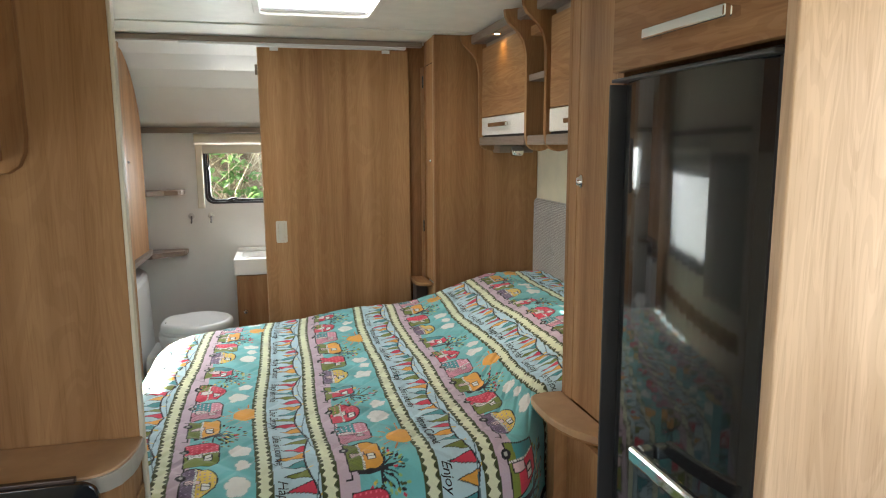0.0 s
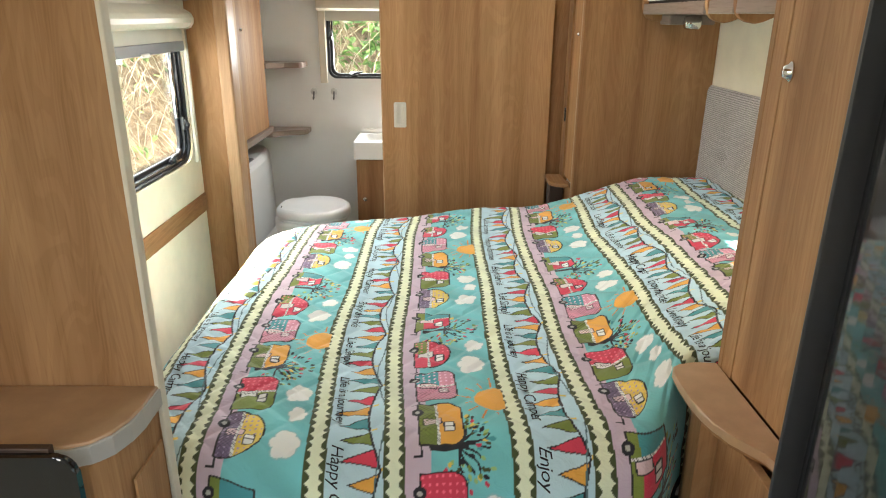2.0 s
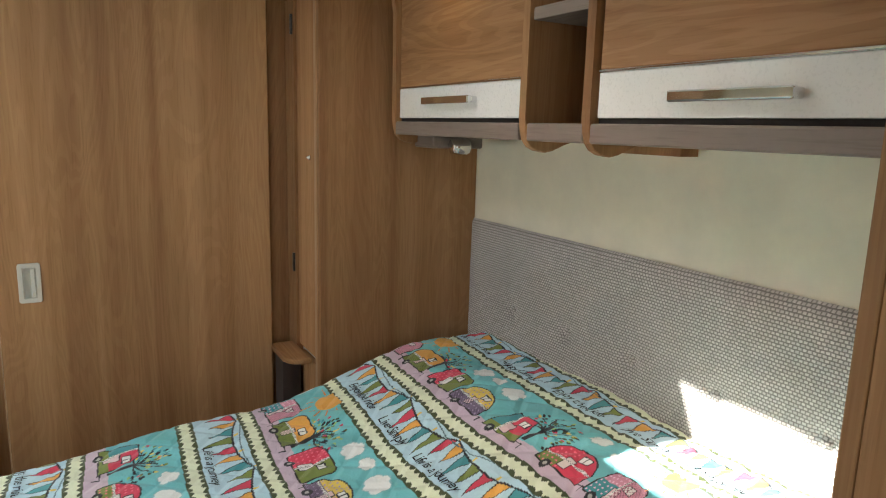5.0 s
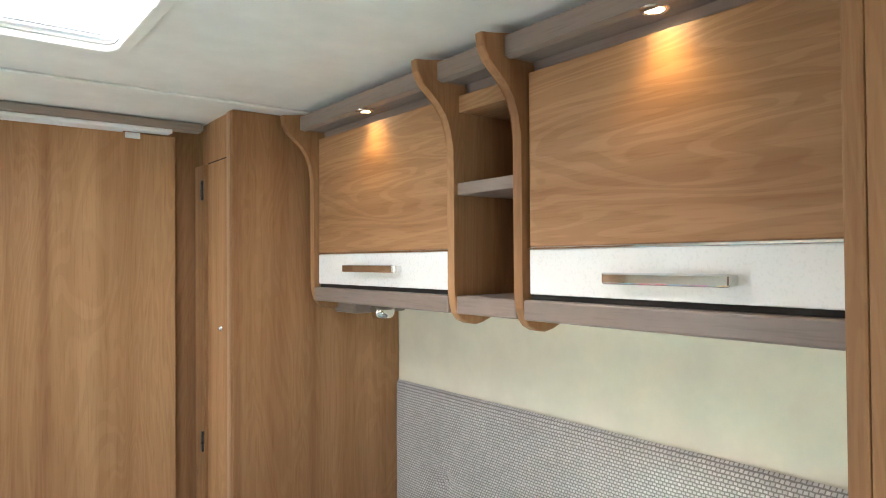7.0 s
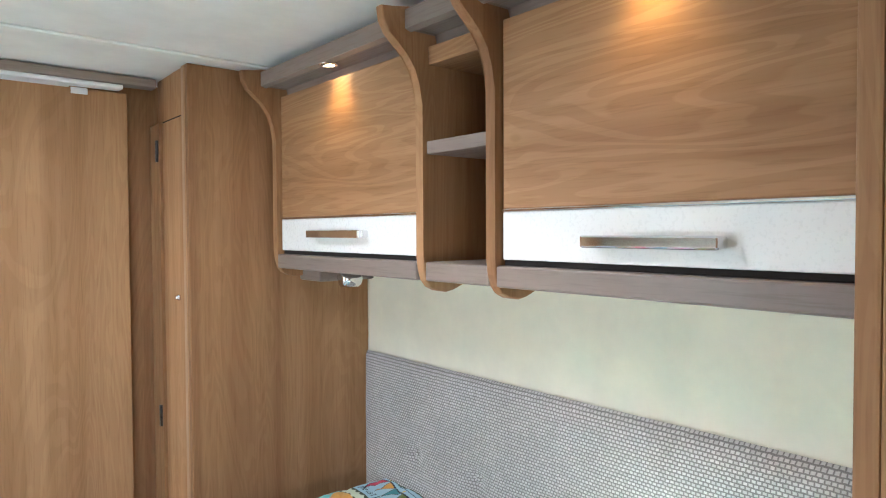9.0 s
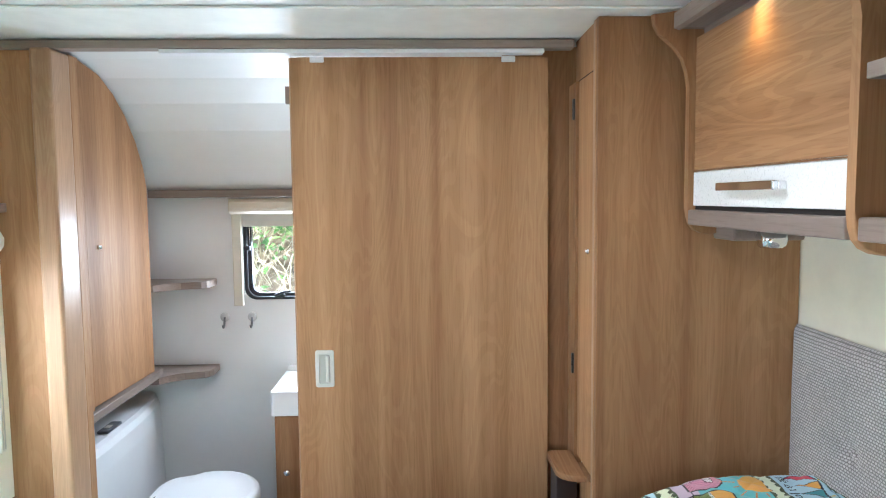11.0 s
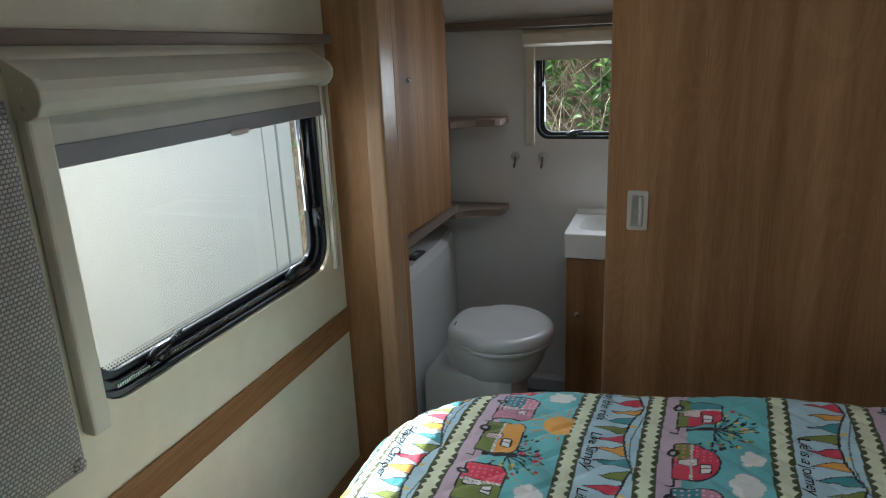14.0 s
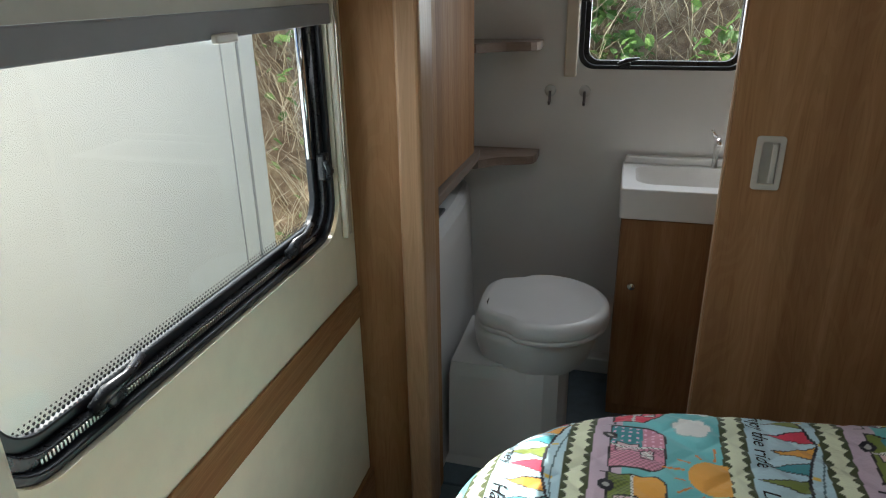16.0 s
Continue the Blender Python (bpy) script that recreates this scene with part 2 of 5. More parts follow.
def prism(points, axis, a, b, r=0.0, bm=None, seg=2):
    """A flat outline pushed along one axis from a to b. Outline coordinates: the other two axes in x, y, z order."""
    own = bmesh.new()

    def at(p, d):
        return {"x": (d, p[0], p[1]), "y": (p[0], d, p[1]), "z": (p[0], p[1], d)}[axis]
    lo = [own.verts.new(at(p, a)) for p in points]
    hi = [own.verts.new(at(p, b)) for p in points]
    f0, f1 = own.faces.new(lo), own.faces.new(hi)
    n = len(points)
    for i in range(n):
        own.faces.new((lo[i], lo[(i + 1) % n], hi[(i + 1) % n], hi[i]))
    if r:
        bmesh.ops.bevel(own, geom=list(f0.edges) + list(f1.edges), offset=r, segments=seg, profile=0.5, affect="EDGES")
    return add(bm, own)


def rrect(a0, a1, b0, b1, r, n=6):
    """A rectangle outline with round corners; r: one radius or four, from (a0, b0) on."""
    rs = r if isinstance(r, tuple) else (r,) * 4
    out = []
    for (ca, cb, sa, sb, st), q in zip(((a0, b0, 1, 1, 180), (a1, b0, -1, 1, 270), (a1, b1, -1, -1, 0), (a0, b1, 1, -1, 90)), rs):
        if q <= 0:
            out.append((ca, cb))
            continue
        for i in range(n + 1):
            g = radians(st + 90 * i / n)
            out.append((ca + sa * q + q * math.cos(g), cb + sb * q + q * math.sin(g)))
    return out


def ring(outer, inner, axis, a, b, bm=None, r=0.0):
    """A frame between two outlines with as many points each."""
    own = bmesh.new()

    def at(p, d):
        return {"x": (d, p[0], p[1]), "y": (p[0], d, p[1]), "z": (p[0], p[1], d)}[axis]
    loops = [[own.verts.new(at(p, d)) for p in pts] for pts, d in ((outer, a), (outer, b), (inner, b), (inner, a))]
    n = len(outer)
    for k in range(4):
        p, q = loops[k], loops[(k + 1) % 4]
        for i in range(n):
            own.faces.new((p[i], p[(i + 1) % n], q[(i + 1) % n], q[i]))
    if r:
        es = [e for l in loops for e in (own.edges.get((l[i], l[(i + 1) % n])) for i in range(n)) if e]
        bmesh.ops.bevel(own, geom=es, offset=r, segments=2, profile=0.5, affect="EDGES")
    return add(bm, own)


def tube(path, radius, n=10, bm=None):
    own = bmesh.new()
    pts = [Vector(p) for p in path]
    rings = []
    for i, p in enumerate(pts):
        d = (pts[min(i + 1, len(pts) - 1)] - pts[max(i - 1, 0)]).normalized()
        u = d.orthogonal().normalized() if i == 0 else (u - d * u.dot(d)).normalized()
        v = d.cross(u)
        rad = radius[i] if isinstance(radius, (list, tuple)) else radius
        rings.append([own.verts.new(p + rad * (math.cos(2 * math.pi * k / n) * u + math.sin(2 * math.pi * k / n) * v)) for k in range(n)])
    for a, b in zip(rings, rings[1:]):
        for k in range(n):
            own.faces.new((a[k], a[(k + 1) % n], b[(k + 1) % n], b[k]))
    own.faces.new(rings[0])
    own.faces.new(rings[-1])
    return add(bm, own)


def lathe(profile, centre, axis="z", n=24, bm=None, squash=(1, 1)):
    """A turned solid: profile of (radius, height) along the axis."""
    own = bmesh.new()
    rings = []
    for rad, h in profile:
        loop = []
        for k in range(n):
            g = 2 * math.pi * k / n
            p, q = max(rad, 1e-4) * math.cos(g) * squash[0], max(rad, 1e-4) * math.sin(g) * squash[1]
            v = {"z": (p, q, h), "x": (h, p, q), "y": (p, h, q)}[axis]
            loop.append(own.verts.new(Vector(centre) + Vector(v)))
        rings.append(loop)
    for a, b in zip(rings, rings[1:]):
        for k in range(n):
            own.faces.new((a[k], a[(k + 1) % n], b[(k + 1) % n], b[k]))
    own.faces.new(rings[0])
    own.faces.new(rings[-1])
    return add(bm, own)


def loft(rings, bm=None):
    """A solid through closed loops of as many points each."""
    own = bmesh.new()
    vs = [[own.verts.new(p) for p in loop] for loop in rings]
    n = len(vs[0])
    for a, b in zip(vs, vs[1:]):
        for k in range(n):
            own.faces.new((a[k], a[(k + 1) % n], b[(k + 1) % n], b[k]))
    own.faces.new(vs[0])
    own.faces.new(vs[-1])
    return add(bm, own)

# ---- large structure ----
XL, XR, YB, YF, ZC = -0.82, 1.36, 4.36, -2.40, 1.88
YD = 3.53                                   # front of the sliding door
PT = 0.05                                   # wall thickness
FZ = -0.10                                  # floor level

structure("floor", box(XL - PT, XR + PT, YF - PT, 3.60, FZ - 0.04, FZ), LINO, "worn blue-grey vinyl floor of the caravan", "floor")
structure("floor_washroom", box(XL - PT, XR + PT, 3.602, YB + PT, FZ - 0.036, FZ + 0.008, 0.002), LINO, "blue-grey moulded washroom floor", "floor")


def wall_with_holes(axis, a, b, u0, u1, v0, v1, holes):
    """Wall slab of thickness a..b with rectangular holes (u0, u1, v0, v1), sorted along u and not overlapping."""
    if len(holes) == 1:
        h0, h1, k0, k1 = holes[0]
        return ring([(u0, v0), (u1, v0), (u1, v1), (u0, v1)], [(h0, k0), (h1, k0), (h1, k1), (h0, k1)], axis, a, b)
    bm = bmesh.new()

    def slab(p, q, r, s):
        if q - p < 1e-4 or s - r < 1e-4:
            return
        if axis == "x":
            box(a, b, p, q, r, s, bm=bm)
        else:
            box(p, q, a, b, r, s, bm=bm)
    u = u0
    for h0, h1, k0, k1 in sorted(holes):
        slab(u, h0, v0, v1)
        slab(h0, h1, v0, k0)
        slab(h0, h1, k1, v1)
        u = h1
    slab(u, u1, v0, v1)
    return bm


WIN = (2.500, 3.422, 0.740, 1.285)          # side window: y, y, z, z
WWIN = (-0.362, 0.15, 1.008, 1.38)          # washroom window: x, x, z, z
structure("wall_left", wall_with_holes("x", XL - PT, XL, YF, 3.56, FZ, 1.98, [WIN, (-0.75, 0.25, 0.80, 1.30)]), CREAM, "cream wipe-clean wall board beside the bed", "wall")
structure("wall_left_washroom", box(XL - PT, XL, 3.56, YB + PT, FZ, 1.98), WASH, "white plastic wall of the washroom", "wall")
# the hole is an unseen opening added for the right-wall fill lamp
structure("wall_right", wall_with_holes("x", XR, XR + PT, YF, YB + PT, FZ, 1.98, [(0.05, 0.55, 0.85, 1.65)]), CREAM, "cream wall board behind the headboard", "wall")
structure("wall_washroom", wall_with_holes("y", YB, YB + PT, XL, XR, FZ, 1.475, [WWIN]), WASH, "white plastic rear wall of the washroom", "wall")
structure("wall_front", wall_with_holes("y", YF - PT, YF, XL - PT, XR + PT, FZ, 1.98, [(-0.60, 1.14, 0.85, 1.62)]), CREAM, "plain cream front wall of the caravan", "wall")

SKY = (0.030, 0.458, 2.46, 2.90)             # rooflight: x, x, y, y
bm = bmesh.new()
box(XL, SKY[0], YF, 3.20, ZC, ZC + 0.05, bm=bm)
box(SKY[1], XR, YF, 3.20, ZC, ZC + 0.05, bm=bm)
box(SKY[0], SKY[1], YF, SKY[2], ZC, ZC + 0.05, bm=bm)
box(SKY[0], SKY[1], SKY[3], 3.20, ZC, ZC + 0.05, bm=bm)
structure("ceiling", bm, CEIL, "white caravan ceiling board", "ceiling")
# end of the roof, falling towards the washroom
structure("ceiling_slope", prism([(3.20, ZC - 0.001), (3.52, 1.872), (3.52, 1.94), (3.20, 1.95)], "x", XL, XR), CEIL, "sloping white end panel of the ceiling", "ceiling")
structure("trim_ceiling_joint", box(XL, 1.05, 3.186, 3.214, ZC - 0.008, ZC - 0.0005, 0.003), CEIL, "white cover strip on the ceiling joint", "trim")
curve_pts = [(3.52, 1.872), (3.70, 1.862), (3.85, 1.83), (3.98, 1.765), (4.09, 1.68), (4.18, 1.58), (4.25, 1.50), (4.28, 1.468)]
structure("ceiling_washroom", prism(curve_pts + [(YB + PT, 1.468), (YB + PT, 1.98), (3.52, 1.98)], "x", XL, XR), WASH, "curved white washroom ceiling", "ceiling", False)
structure("trim_washroom_rail", box(-0.70, XR, 4.245, YB - 0.002, 1.436, 1.467, 0.004), TAUPE_X, "taupe rail under the curved washroom roof", "trim")

# partition between bedroom and washroom
bm = bmesh.new()
box(0.62, 0.845, 3.575, 3.60, FZ, 1.868, bm=bm)
structure("wall_partition", bm, WOOD, "oak-effect partition behind the sliding door", "wall")
bm = box(XL + 0.001, -0.6855, 3.497, 3.545, FZ, 1.845)
structure("wall_post", bm, WOOD, "oak-effect partition post beside the window", "wall")
post = thing("door_jamb", "oak-effect rounded door jamb of the washroom", "door frame", (-0.65, 3.5, 0), kind="structure")
part("trim_front", box(-0.685, -0.628, 3.452, 3.56, FZ, 1.845, 0.010, 3), WOOD_EDGE, post, "lighter rounded oak edge")
part("trim_rebate", box(-0.668, -0.632, 3.5605, 3.602, FZ + 0.009, 1.845, 0.004), WOOD, post)
rail = thing("door_track", "taupe head rail with white sliding track", "track", (0.0, 3.5, 1.87), kind="structure")
part("rail", box(XL + 0.002, 0.812, 3.480, 3.525, 1.846, 1.870, 0.003), TAUPE_X, rail)
part("track", box(-0.35, 0.728, 3.488, 3.530, 1.834, 1.8455, 0.002), ALU, rail, "white aluminium track")

# ---- sliding door ----
door = thing("sliding_door", "oak-effect sliding washroom door half open", "door", (0.36, YD + 0.015, 0))
part("panel", box(0.002, 0.748, YD, YD + 0.026, FZ + 0.012, 1.831, 0.0025), WOOD, door)
part("edge_strip", box(-0.0015, 0.0015, YD + 0.002, YD + 0.024, FZ + 0.014, 1.83, 0.001), WOOD_EDGE, door)
h = part("recessed_handle", ring(rrect(0.054, 0.109, 0.869, 0.980, 0.007), rrect(0.066, 0.097, 0.881, 0.968, 0.003), "y", YD - 0.004, YD + 0.002, r=0.0012), NICKEL, door, "champagne grey recessed handle")
part("finger_pull", prism(rrect(0.0665, 0.0965, 0.8815, 0.9675, 0.002), "y", YD - 0.0015, YD + 0.001), BRUSHED, h)
part("grip", box(0.085, 0.0955, YD - 0.0065, YD - 0.001, 0.884, 0.965, 0.002), NICKEL, h)
part("stop_block", box(-0.014, -0.002, YD + 0.004, YD + 0.02, 1.70, 1.75, 0.002), TAUPE, door, "taupe door stop")
part("roller", box(0.06, 0.10, YD - 0.006, YD - 0.001, 1.815, 1.832, 0.002), ALU, door)
part("roller", box(0.61, 0.65, YD - 0.006, YD - 0.001, 1.815, 1.832, 0.002), ALU, door)

# ---- wardrobe in the corner ----
ward = thing("wardrobe", "tall oak-effect corner wardrobe beside the headboard", "wardrobe", (1.1, 3.4, 0))
part("front_panel", box(0.822, XR - 0.002, 3.268, 3.288, FZ, 1.876, 0.002), WOOD, ward)
part("corner_post", box(0.8205, 0.8475, 3.2885, 3.312, FZ, 1.876, 0.003), WOOD_EDGE, ward)
part("side_header", box(0.828, 0.846, 3.3125, 3.528, 1.755, 1.876, 0.001), WOOD, ward)
wd = part("door", box(0.824, 0.842, 3.316, 3.478, 0.665, 1.751, 0.002), WOOD, ward)
# strip added to darken the open gap, shade put into its colour
part("door_gap_shade", box(0.8265, 0.838, 3.314, 3.481, 1.7512, 1.7548), SHADOW_GAP, ward)
part("stile", box(0.818, 0.84, 3.486, 3.574, FZ, 1.752, 0.002), WOOD, ward)
part("base_panel", box(0.826, 0.844, 3.3125, 3.480, FZ, 0.640, 0.001), WOOD, ward)
for z in (0.905, 1.645):
    part("hinge", box(0.811, 0.8175, 3.492, 3.504, z, z + 0.06, 0.002), BLACKP, wd, "dark metal hinge")
part("catch", lathe([(0.0085, 0.0), (0.0085, -0.004), (0.006, -0.006), (0.004, -0.011), (0.0, -0.0115)], (0.823, 3.352, 1.278), "x", 16), CHROME, wd, "round chrome push catch", True)
sh = thing("corner_shelf", "small rounded oak-effect corner shelf below the wardrobe door", "shelf", (0.78, 3.45, 0.62))
part("top", prism(rrect(0.742, 0.8175, 3.335, 3.528, (0.05, 0.0, 0.0, 0.012), 8), "z", 0.642, 0.660, 0.005), WOOD_Y, sh)
part("upright", box(0.756, 0.8170, 3.44, 3.528, FZ, 0.6415, 0.002), BASE, sh, "dark recess board")

# ---- overhead lockers over the bed ----
Y1, Y2 = 2.579, 2.382                        # the two open-niche dividers
XF = 1.038                                  # locker door plane
ZB, ZT = 1.358, 1.878


def divider(name, parent, y, mat=WOOD):
    """Swan-necked divider panel with rounded foot, standing proud of the doors."""
    pts = [(XR - 0.004, 1.357), (1.165, 1.357), (1.14, 1.348), (1.105, 1.333)]
    foot = [(1.085, 1.329), (1.062, 1.333), (1.045, 1.341), (1.034, 1.354), (1.028, 1.374), (1.026, 1.40)]
    neck = [(1.026, 1.69), (1.022, 1.728), (1.012, 1.757), (0.994, 1.782), (0.970, 1.800), (0.950, 1.816), (0.938, 1.838), (0.935, 1.862)]
    top = [(0.972, 1.866), (1.03, 1.877), (XR - 0.004, 1.877)]
    return part(name, prism(pts + foot + neck + top, "y", y - 0.011, y + 0.011, 0.003), mat, parent)


def bar_handle(parent, x, y0, y1, z, axis="y"):
    """Square chrome bow handle on two feet."""
    hd = part("handle", box(x - 0.030, x - 0.018, y0, y1, z - 0.009, z + 0.009, 0.003), CHROME, parent, "chrome bar handle")
    for y in (y0 + 0.002, y1 - 0.018):
        part("foot", box(x - 0.0185, x, y, y + 0.016, z - 0.008, z + 0.008, 0.003), CHROME, hd)
    return hd


def locker(y0, y1, h0, h1, label):
    lk = thing("overhead_locker", label, "cupboard", (1.2, (y0 + y1) / 2, ZB), "overhead lockers over the bed")
    part("carcass", box(XF + 0.021, XR - 0.003, y0, y1, ZB + 0.002, 1.80, 0.001), WOOD_Y, lk)
    d = part("door", box(XF, XF + 0.018, y0 + 0.006, y1 - 0.006, 1.487, 1.804, 0.002), WOOD_Y, lk)
    w = part("lower_panel", box(XF - 0.001, XF + 0.018, y0 + 0.006, y1 - 0.006, 1.401, 1.4815, 0.002), WHITE, lk, "white gloss lower panel")
    part("trim_strip", box(XF - 0.004, XF + 0.012, y0 + 0.006, y1 - 0.006, 1.482, 1.4865, 0.001), CHROME, lk, "thin chrome strip")
    bar_handle(w, XF - 0.001, h0, h1, 1.444 if y0 > 2.4 else 1.434)
    part("bottom_rail", box(XF - 0.012, XR - 0.004, y0, y1, ZB - 0.004, 1.391, 0.004), TAUPE, lk, "taupe bottom rail")
    part("gap", box(XF + 0.006, XF + 0.019, y0 + 0.004, y1 - 0.004, 1.3912, 1.4008), SHADOW_GAP, lk)
    c = part("cornice", prism([(1.060, 1.806), (1.060, 1.829), (1.000, 1.829), (0.998, 1.822), (0.984, 1.826), (0.984, 1.862), (1.045, 1.868), (XR - 0.004, 1.868), (XR - 0.004, 1.806)], "y", y0, y1, 0.003), TAUPE, lk, "taupe cornice with a downlight")
    yl = 2.885 if y0 > 2.4 else 2.075
    part("downlight_ring", lathe([(0.022, 0.0), (0.022, -0.005), (0.015, -0.006), (0.015, 0.0)], (1.006, yl, 1.8285), "z", 20), CHROME, c, "chrome downlight ring", True)
    part("downlight_lens", lathe([(0.0145, 0.001), (0.0145, -0.0045), (0.0, -0.0048)], (1.006, yl, 1.8285), "z", 20), LED, c, "warm glowing lens")
    return lk, yl


lk1, yl1 = locker(Y1 + 0.0125, 3.194, 2.772, 3.004, "oak-effect overhead locker with white lower panel beside wardrobe")
lk2, yl2 = locker(1.768, Y2 - 0.0125, 1.968, 2.178, "wide oak-effect overhead locker with white lower panel")
divider("end_panel", lk1, 3.2055)
part("filler", box(1.075, XR - 0.004, 3.217, 3.267, ZB + 0.004, 1.866, 0.001), WOOD, lk1)
niche = thing("locker_niche", "open oak-effect niche between the overhead lockers", "shelf", (1.2, (Y1 + Y2) / 2, ZB))
divider("divider", niche, Y1)
divider("divider", niche, Y2)
part("back", box(1.30, XR - 0.005, Y2 + 0.0115, Y1 - 0.0115, 1.33, 1.876), WOOD, niche)
part("shelf", box(1.035, 1.2995, Y2 + 0.0115, Y1 - 0.0115, 1.597, 1.622, 0.002), TAUPE, niche, "taupe-edged shelf")
part("bottom", box(1.030, 1.2995, Y2 + 0.0115, Y1 - 0.0115, ZB - 0.004, 1.391, 0.004), TAUPE, niche, "taupe bottom rail")
part("header", box(1.04, 1.2995, Y2 + 0.0115, Y1 - 0.0115, 1.768, 1.803, 0.002), WOOD_Y, niche)
part("cornice", prism([(1.060, 1.806), (1.060, 1.829), (1.000, 1.829), (0.998, 1.822), (0.984, 1.826), (0.984, 1.862), (1.045, 1.868), (1.2995, 1.868), (1.2995, 1.806)], "y", Y2 + 0.0115, Y1 - 0.0115, 0.003), TAUPE, niche)
for y in (yl1, yl2):
    spot = bpy.data.lights.new("downlight", "SPOT")
    spot.energy, spot.spot_size, spot.spot_blend, spot.color, spot.shadow_soft_size = 0.13, radians(110), 0.9, (1.0, 0.56, 0.10), 0.012
    so = new("downlight", spot)
    so.matrix_world = look((1.0, y, 1.818), (1.035, y, 1.4))

# reading spotlight under the locker
rl = thing("reading_light", "small chrome reading spotlight under the locker", "lamp", (1.16, 3.10, 1.353))
part("bracket", box(1.10, 1.27, 3.10, 3.215, 1.318, 1.3535, 0.006), TAUPE, rl, "taupe mounting block")
part("head", lathe([(0.012, 0.0), (0.021, 0.004), (0.024, 0.02), (0.024, 0.05), (0.021, 0.056), (0.018, 0.054), (0.016, 0.045), (0.0, 0.044)], (1.145, 3.075, 1.325), "x", 20), CHROME, rl, "", True)
part("stem", tube([(1.15, 3.13, 1.33), (1.155, 3.10, 1.328), (1.16, 3.08, 1.326)], 0.006), CHROME, rl, "", True)

# ---- headboard ----
HB0, HB1 = 1.768, 3.264
hb = thing("headboard", "grey tweed upholstered headboard with buttons", "headboard", (1.33, 2.5, 0.45))
bm = bmesh.new()
ny, nz = 148, 68
BUTTONS = [(y, z) for y in (2.042, 2.277, 2.516, 2.750, 3.000) for z in (0.840,)]


def pad_x(y, z):
    e = min(y - HB0, HB1 - y, 1.088 - z)
    puff = 0.030 * (1 - math.exp(-max(e, 0) / 0.018))
    for by, bz in BUTTONS:
        d2 = (y - by) ** 2 + (z - bz) ** 2
        puff -= 0.015 * math.exp(-d2 / 0.0006) + 0.005 * math.exp(-d2 / 0.012)
    puff += 0.0025 * noise.noise((y * 7, z * 7, 2.0))
    return 1.352 - puff


grid = [[bm.verts.new((pad_x(HB0 + (HB1 - HB0) * i / ny, 0.42 + 0.668 * j / nz), HB0 + (HB1 - HB0) * i / ny, 0.42 + 0.668 * j / nz)) for j in range(nz + 1)] for i in range(ny + 1)]
for i in range(ny):
    for j in range(nz):
        bm.faces.new((grid[i][j], grid[i + 1][j], grid[i + 1][j + 1], grid[i][j + 1]))
part("pad", bm, FABRIC, hb, "", True)
part("back_board", box(1.3525, XR - 0.0005, HB0 + 0.002, HB1 - 0.002, 0.42, 1.085), FABRIC, hb)
for by, bz in BUTTONS:
    part("button", lathe([(0.013, 0.006), (0.0135, 0.0), (0.009, -0.005), (0.0, -0.007)], (pad_x(by, bz) - 0.002, by, bz), "x", 14), FABRIC, hb, "", True)

# ---- tall cabinet, fridge and their end panel ----
XT = 0.838
tall = thing("tall_cabinet", "tall oak-effect cabinet with push catch beside fridge", "cabinet", (1.1, 1.5, 0))
part("bed_side_panel", box(XT, XR - 0.002, 1.745, 1.765, FZ, 1.878, 0.003), WOOD, tall)
part("stile", box(XT, XT + 0.02, 1.700, 1.7445, FZ, 1.878, 0.002), WOOD, tall)
td = part("door", box(XT - 0.001, XT + 0.019, 1.300, 1.6945, 0.660, 1.872, 0.002), WOOD, tall)
part("gap", box(XT + 0.008, XT + 0.018, 1.6946, 1.6999, 0.660, 1.872), SHADOW_GAP, tall)
part("catch", lathe([(0.014, 0.0), (0.014, -0.003), (0.010, -0.006), (0.007, -0.014), (0.0, -0.015)], (XT - 0.0012, 1.669, 1.259), "x", 20, squash=(0.8, 1.25)), CHROME, td, "oval chrome push catch", True)
part("lower_front", box(0.776, 0.794, 1.29, 1.585, FZ + 0.03, 0.631, 0.002), WOOD, tall)
part("lower_side", prism([(0.776, 1.5855), (0.752, 1.61), (0.755, 1.66), (0.775, 1.715), (XT, 1.74), (XT, 1.5855)], "z", FZ + 0.03, 0.631, 0.001), WOOD, tall)
shelf = thing("bedside_shelf", "rounded oak-effect bedside shelf on tall cabinet", "shelf", (0.8, 1.6, 0.58))
out = [(XT - 0.0015, 1.766), (0.785, 1.765), (0.755, 1.760), (0.739, 1.748), (0.732, 1.730), (0.730, 1.69), (0.730, 1.62), (0.733, 1.575), (0.742, 1.540), (0.757, 1.508), (0.778, 1.478), (0.798, 1.455), (0.805, 1.42), (0.805, 1.30), (XT - 0.0015, 1.30)]
part("top", prism(out, "z", 0.6395, 0.658, 0.004), WORKTOP, shelf)
part("underside", prism([(min(x + 0.004, XT - 0.0015), min(y, 1.760)) for x, y in out], "z", 0.632, 0.639, 0.002), WOOD, shelf, "oak-effect underside lipping")

fr = thing("fridge", "tall black gloss fridge freezer with chrome handle", "fridge", (1.0, 1.02, 0.08))
part("body", box(0.79, 1.30, 0.835, 1.255, FZ + 0.10, 1.462, 0.004), BLACKP, fr)
arc = [(0.700 + 0.020 * (2 * k / 24 - 1) ** 2 + 0.012 * max(0, abs(2 * k / 24 - 1) - 0.88) / 0.12, 0.832 + 0.430 * k / 24) for k in range(25)]
bmf = prism(arc + [(0.786, 1.262), (0.786, 0.832)], "z", FZ + 0.12, 1.466, 0.003)
fdoor = part("door", bmf, FRIDGE, fr)
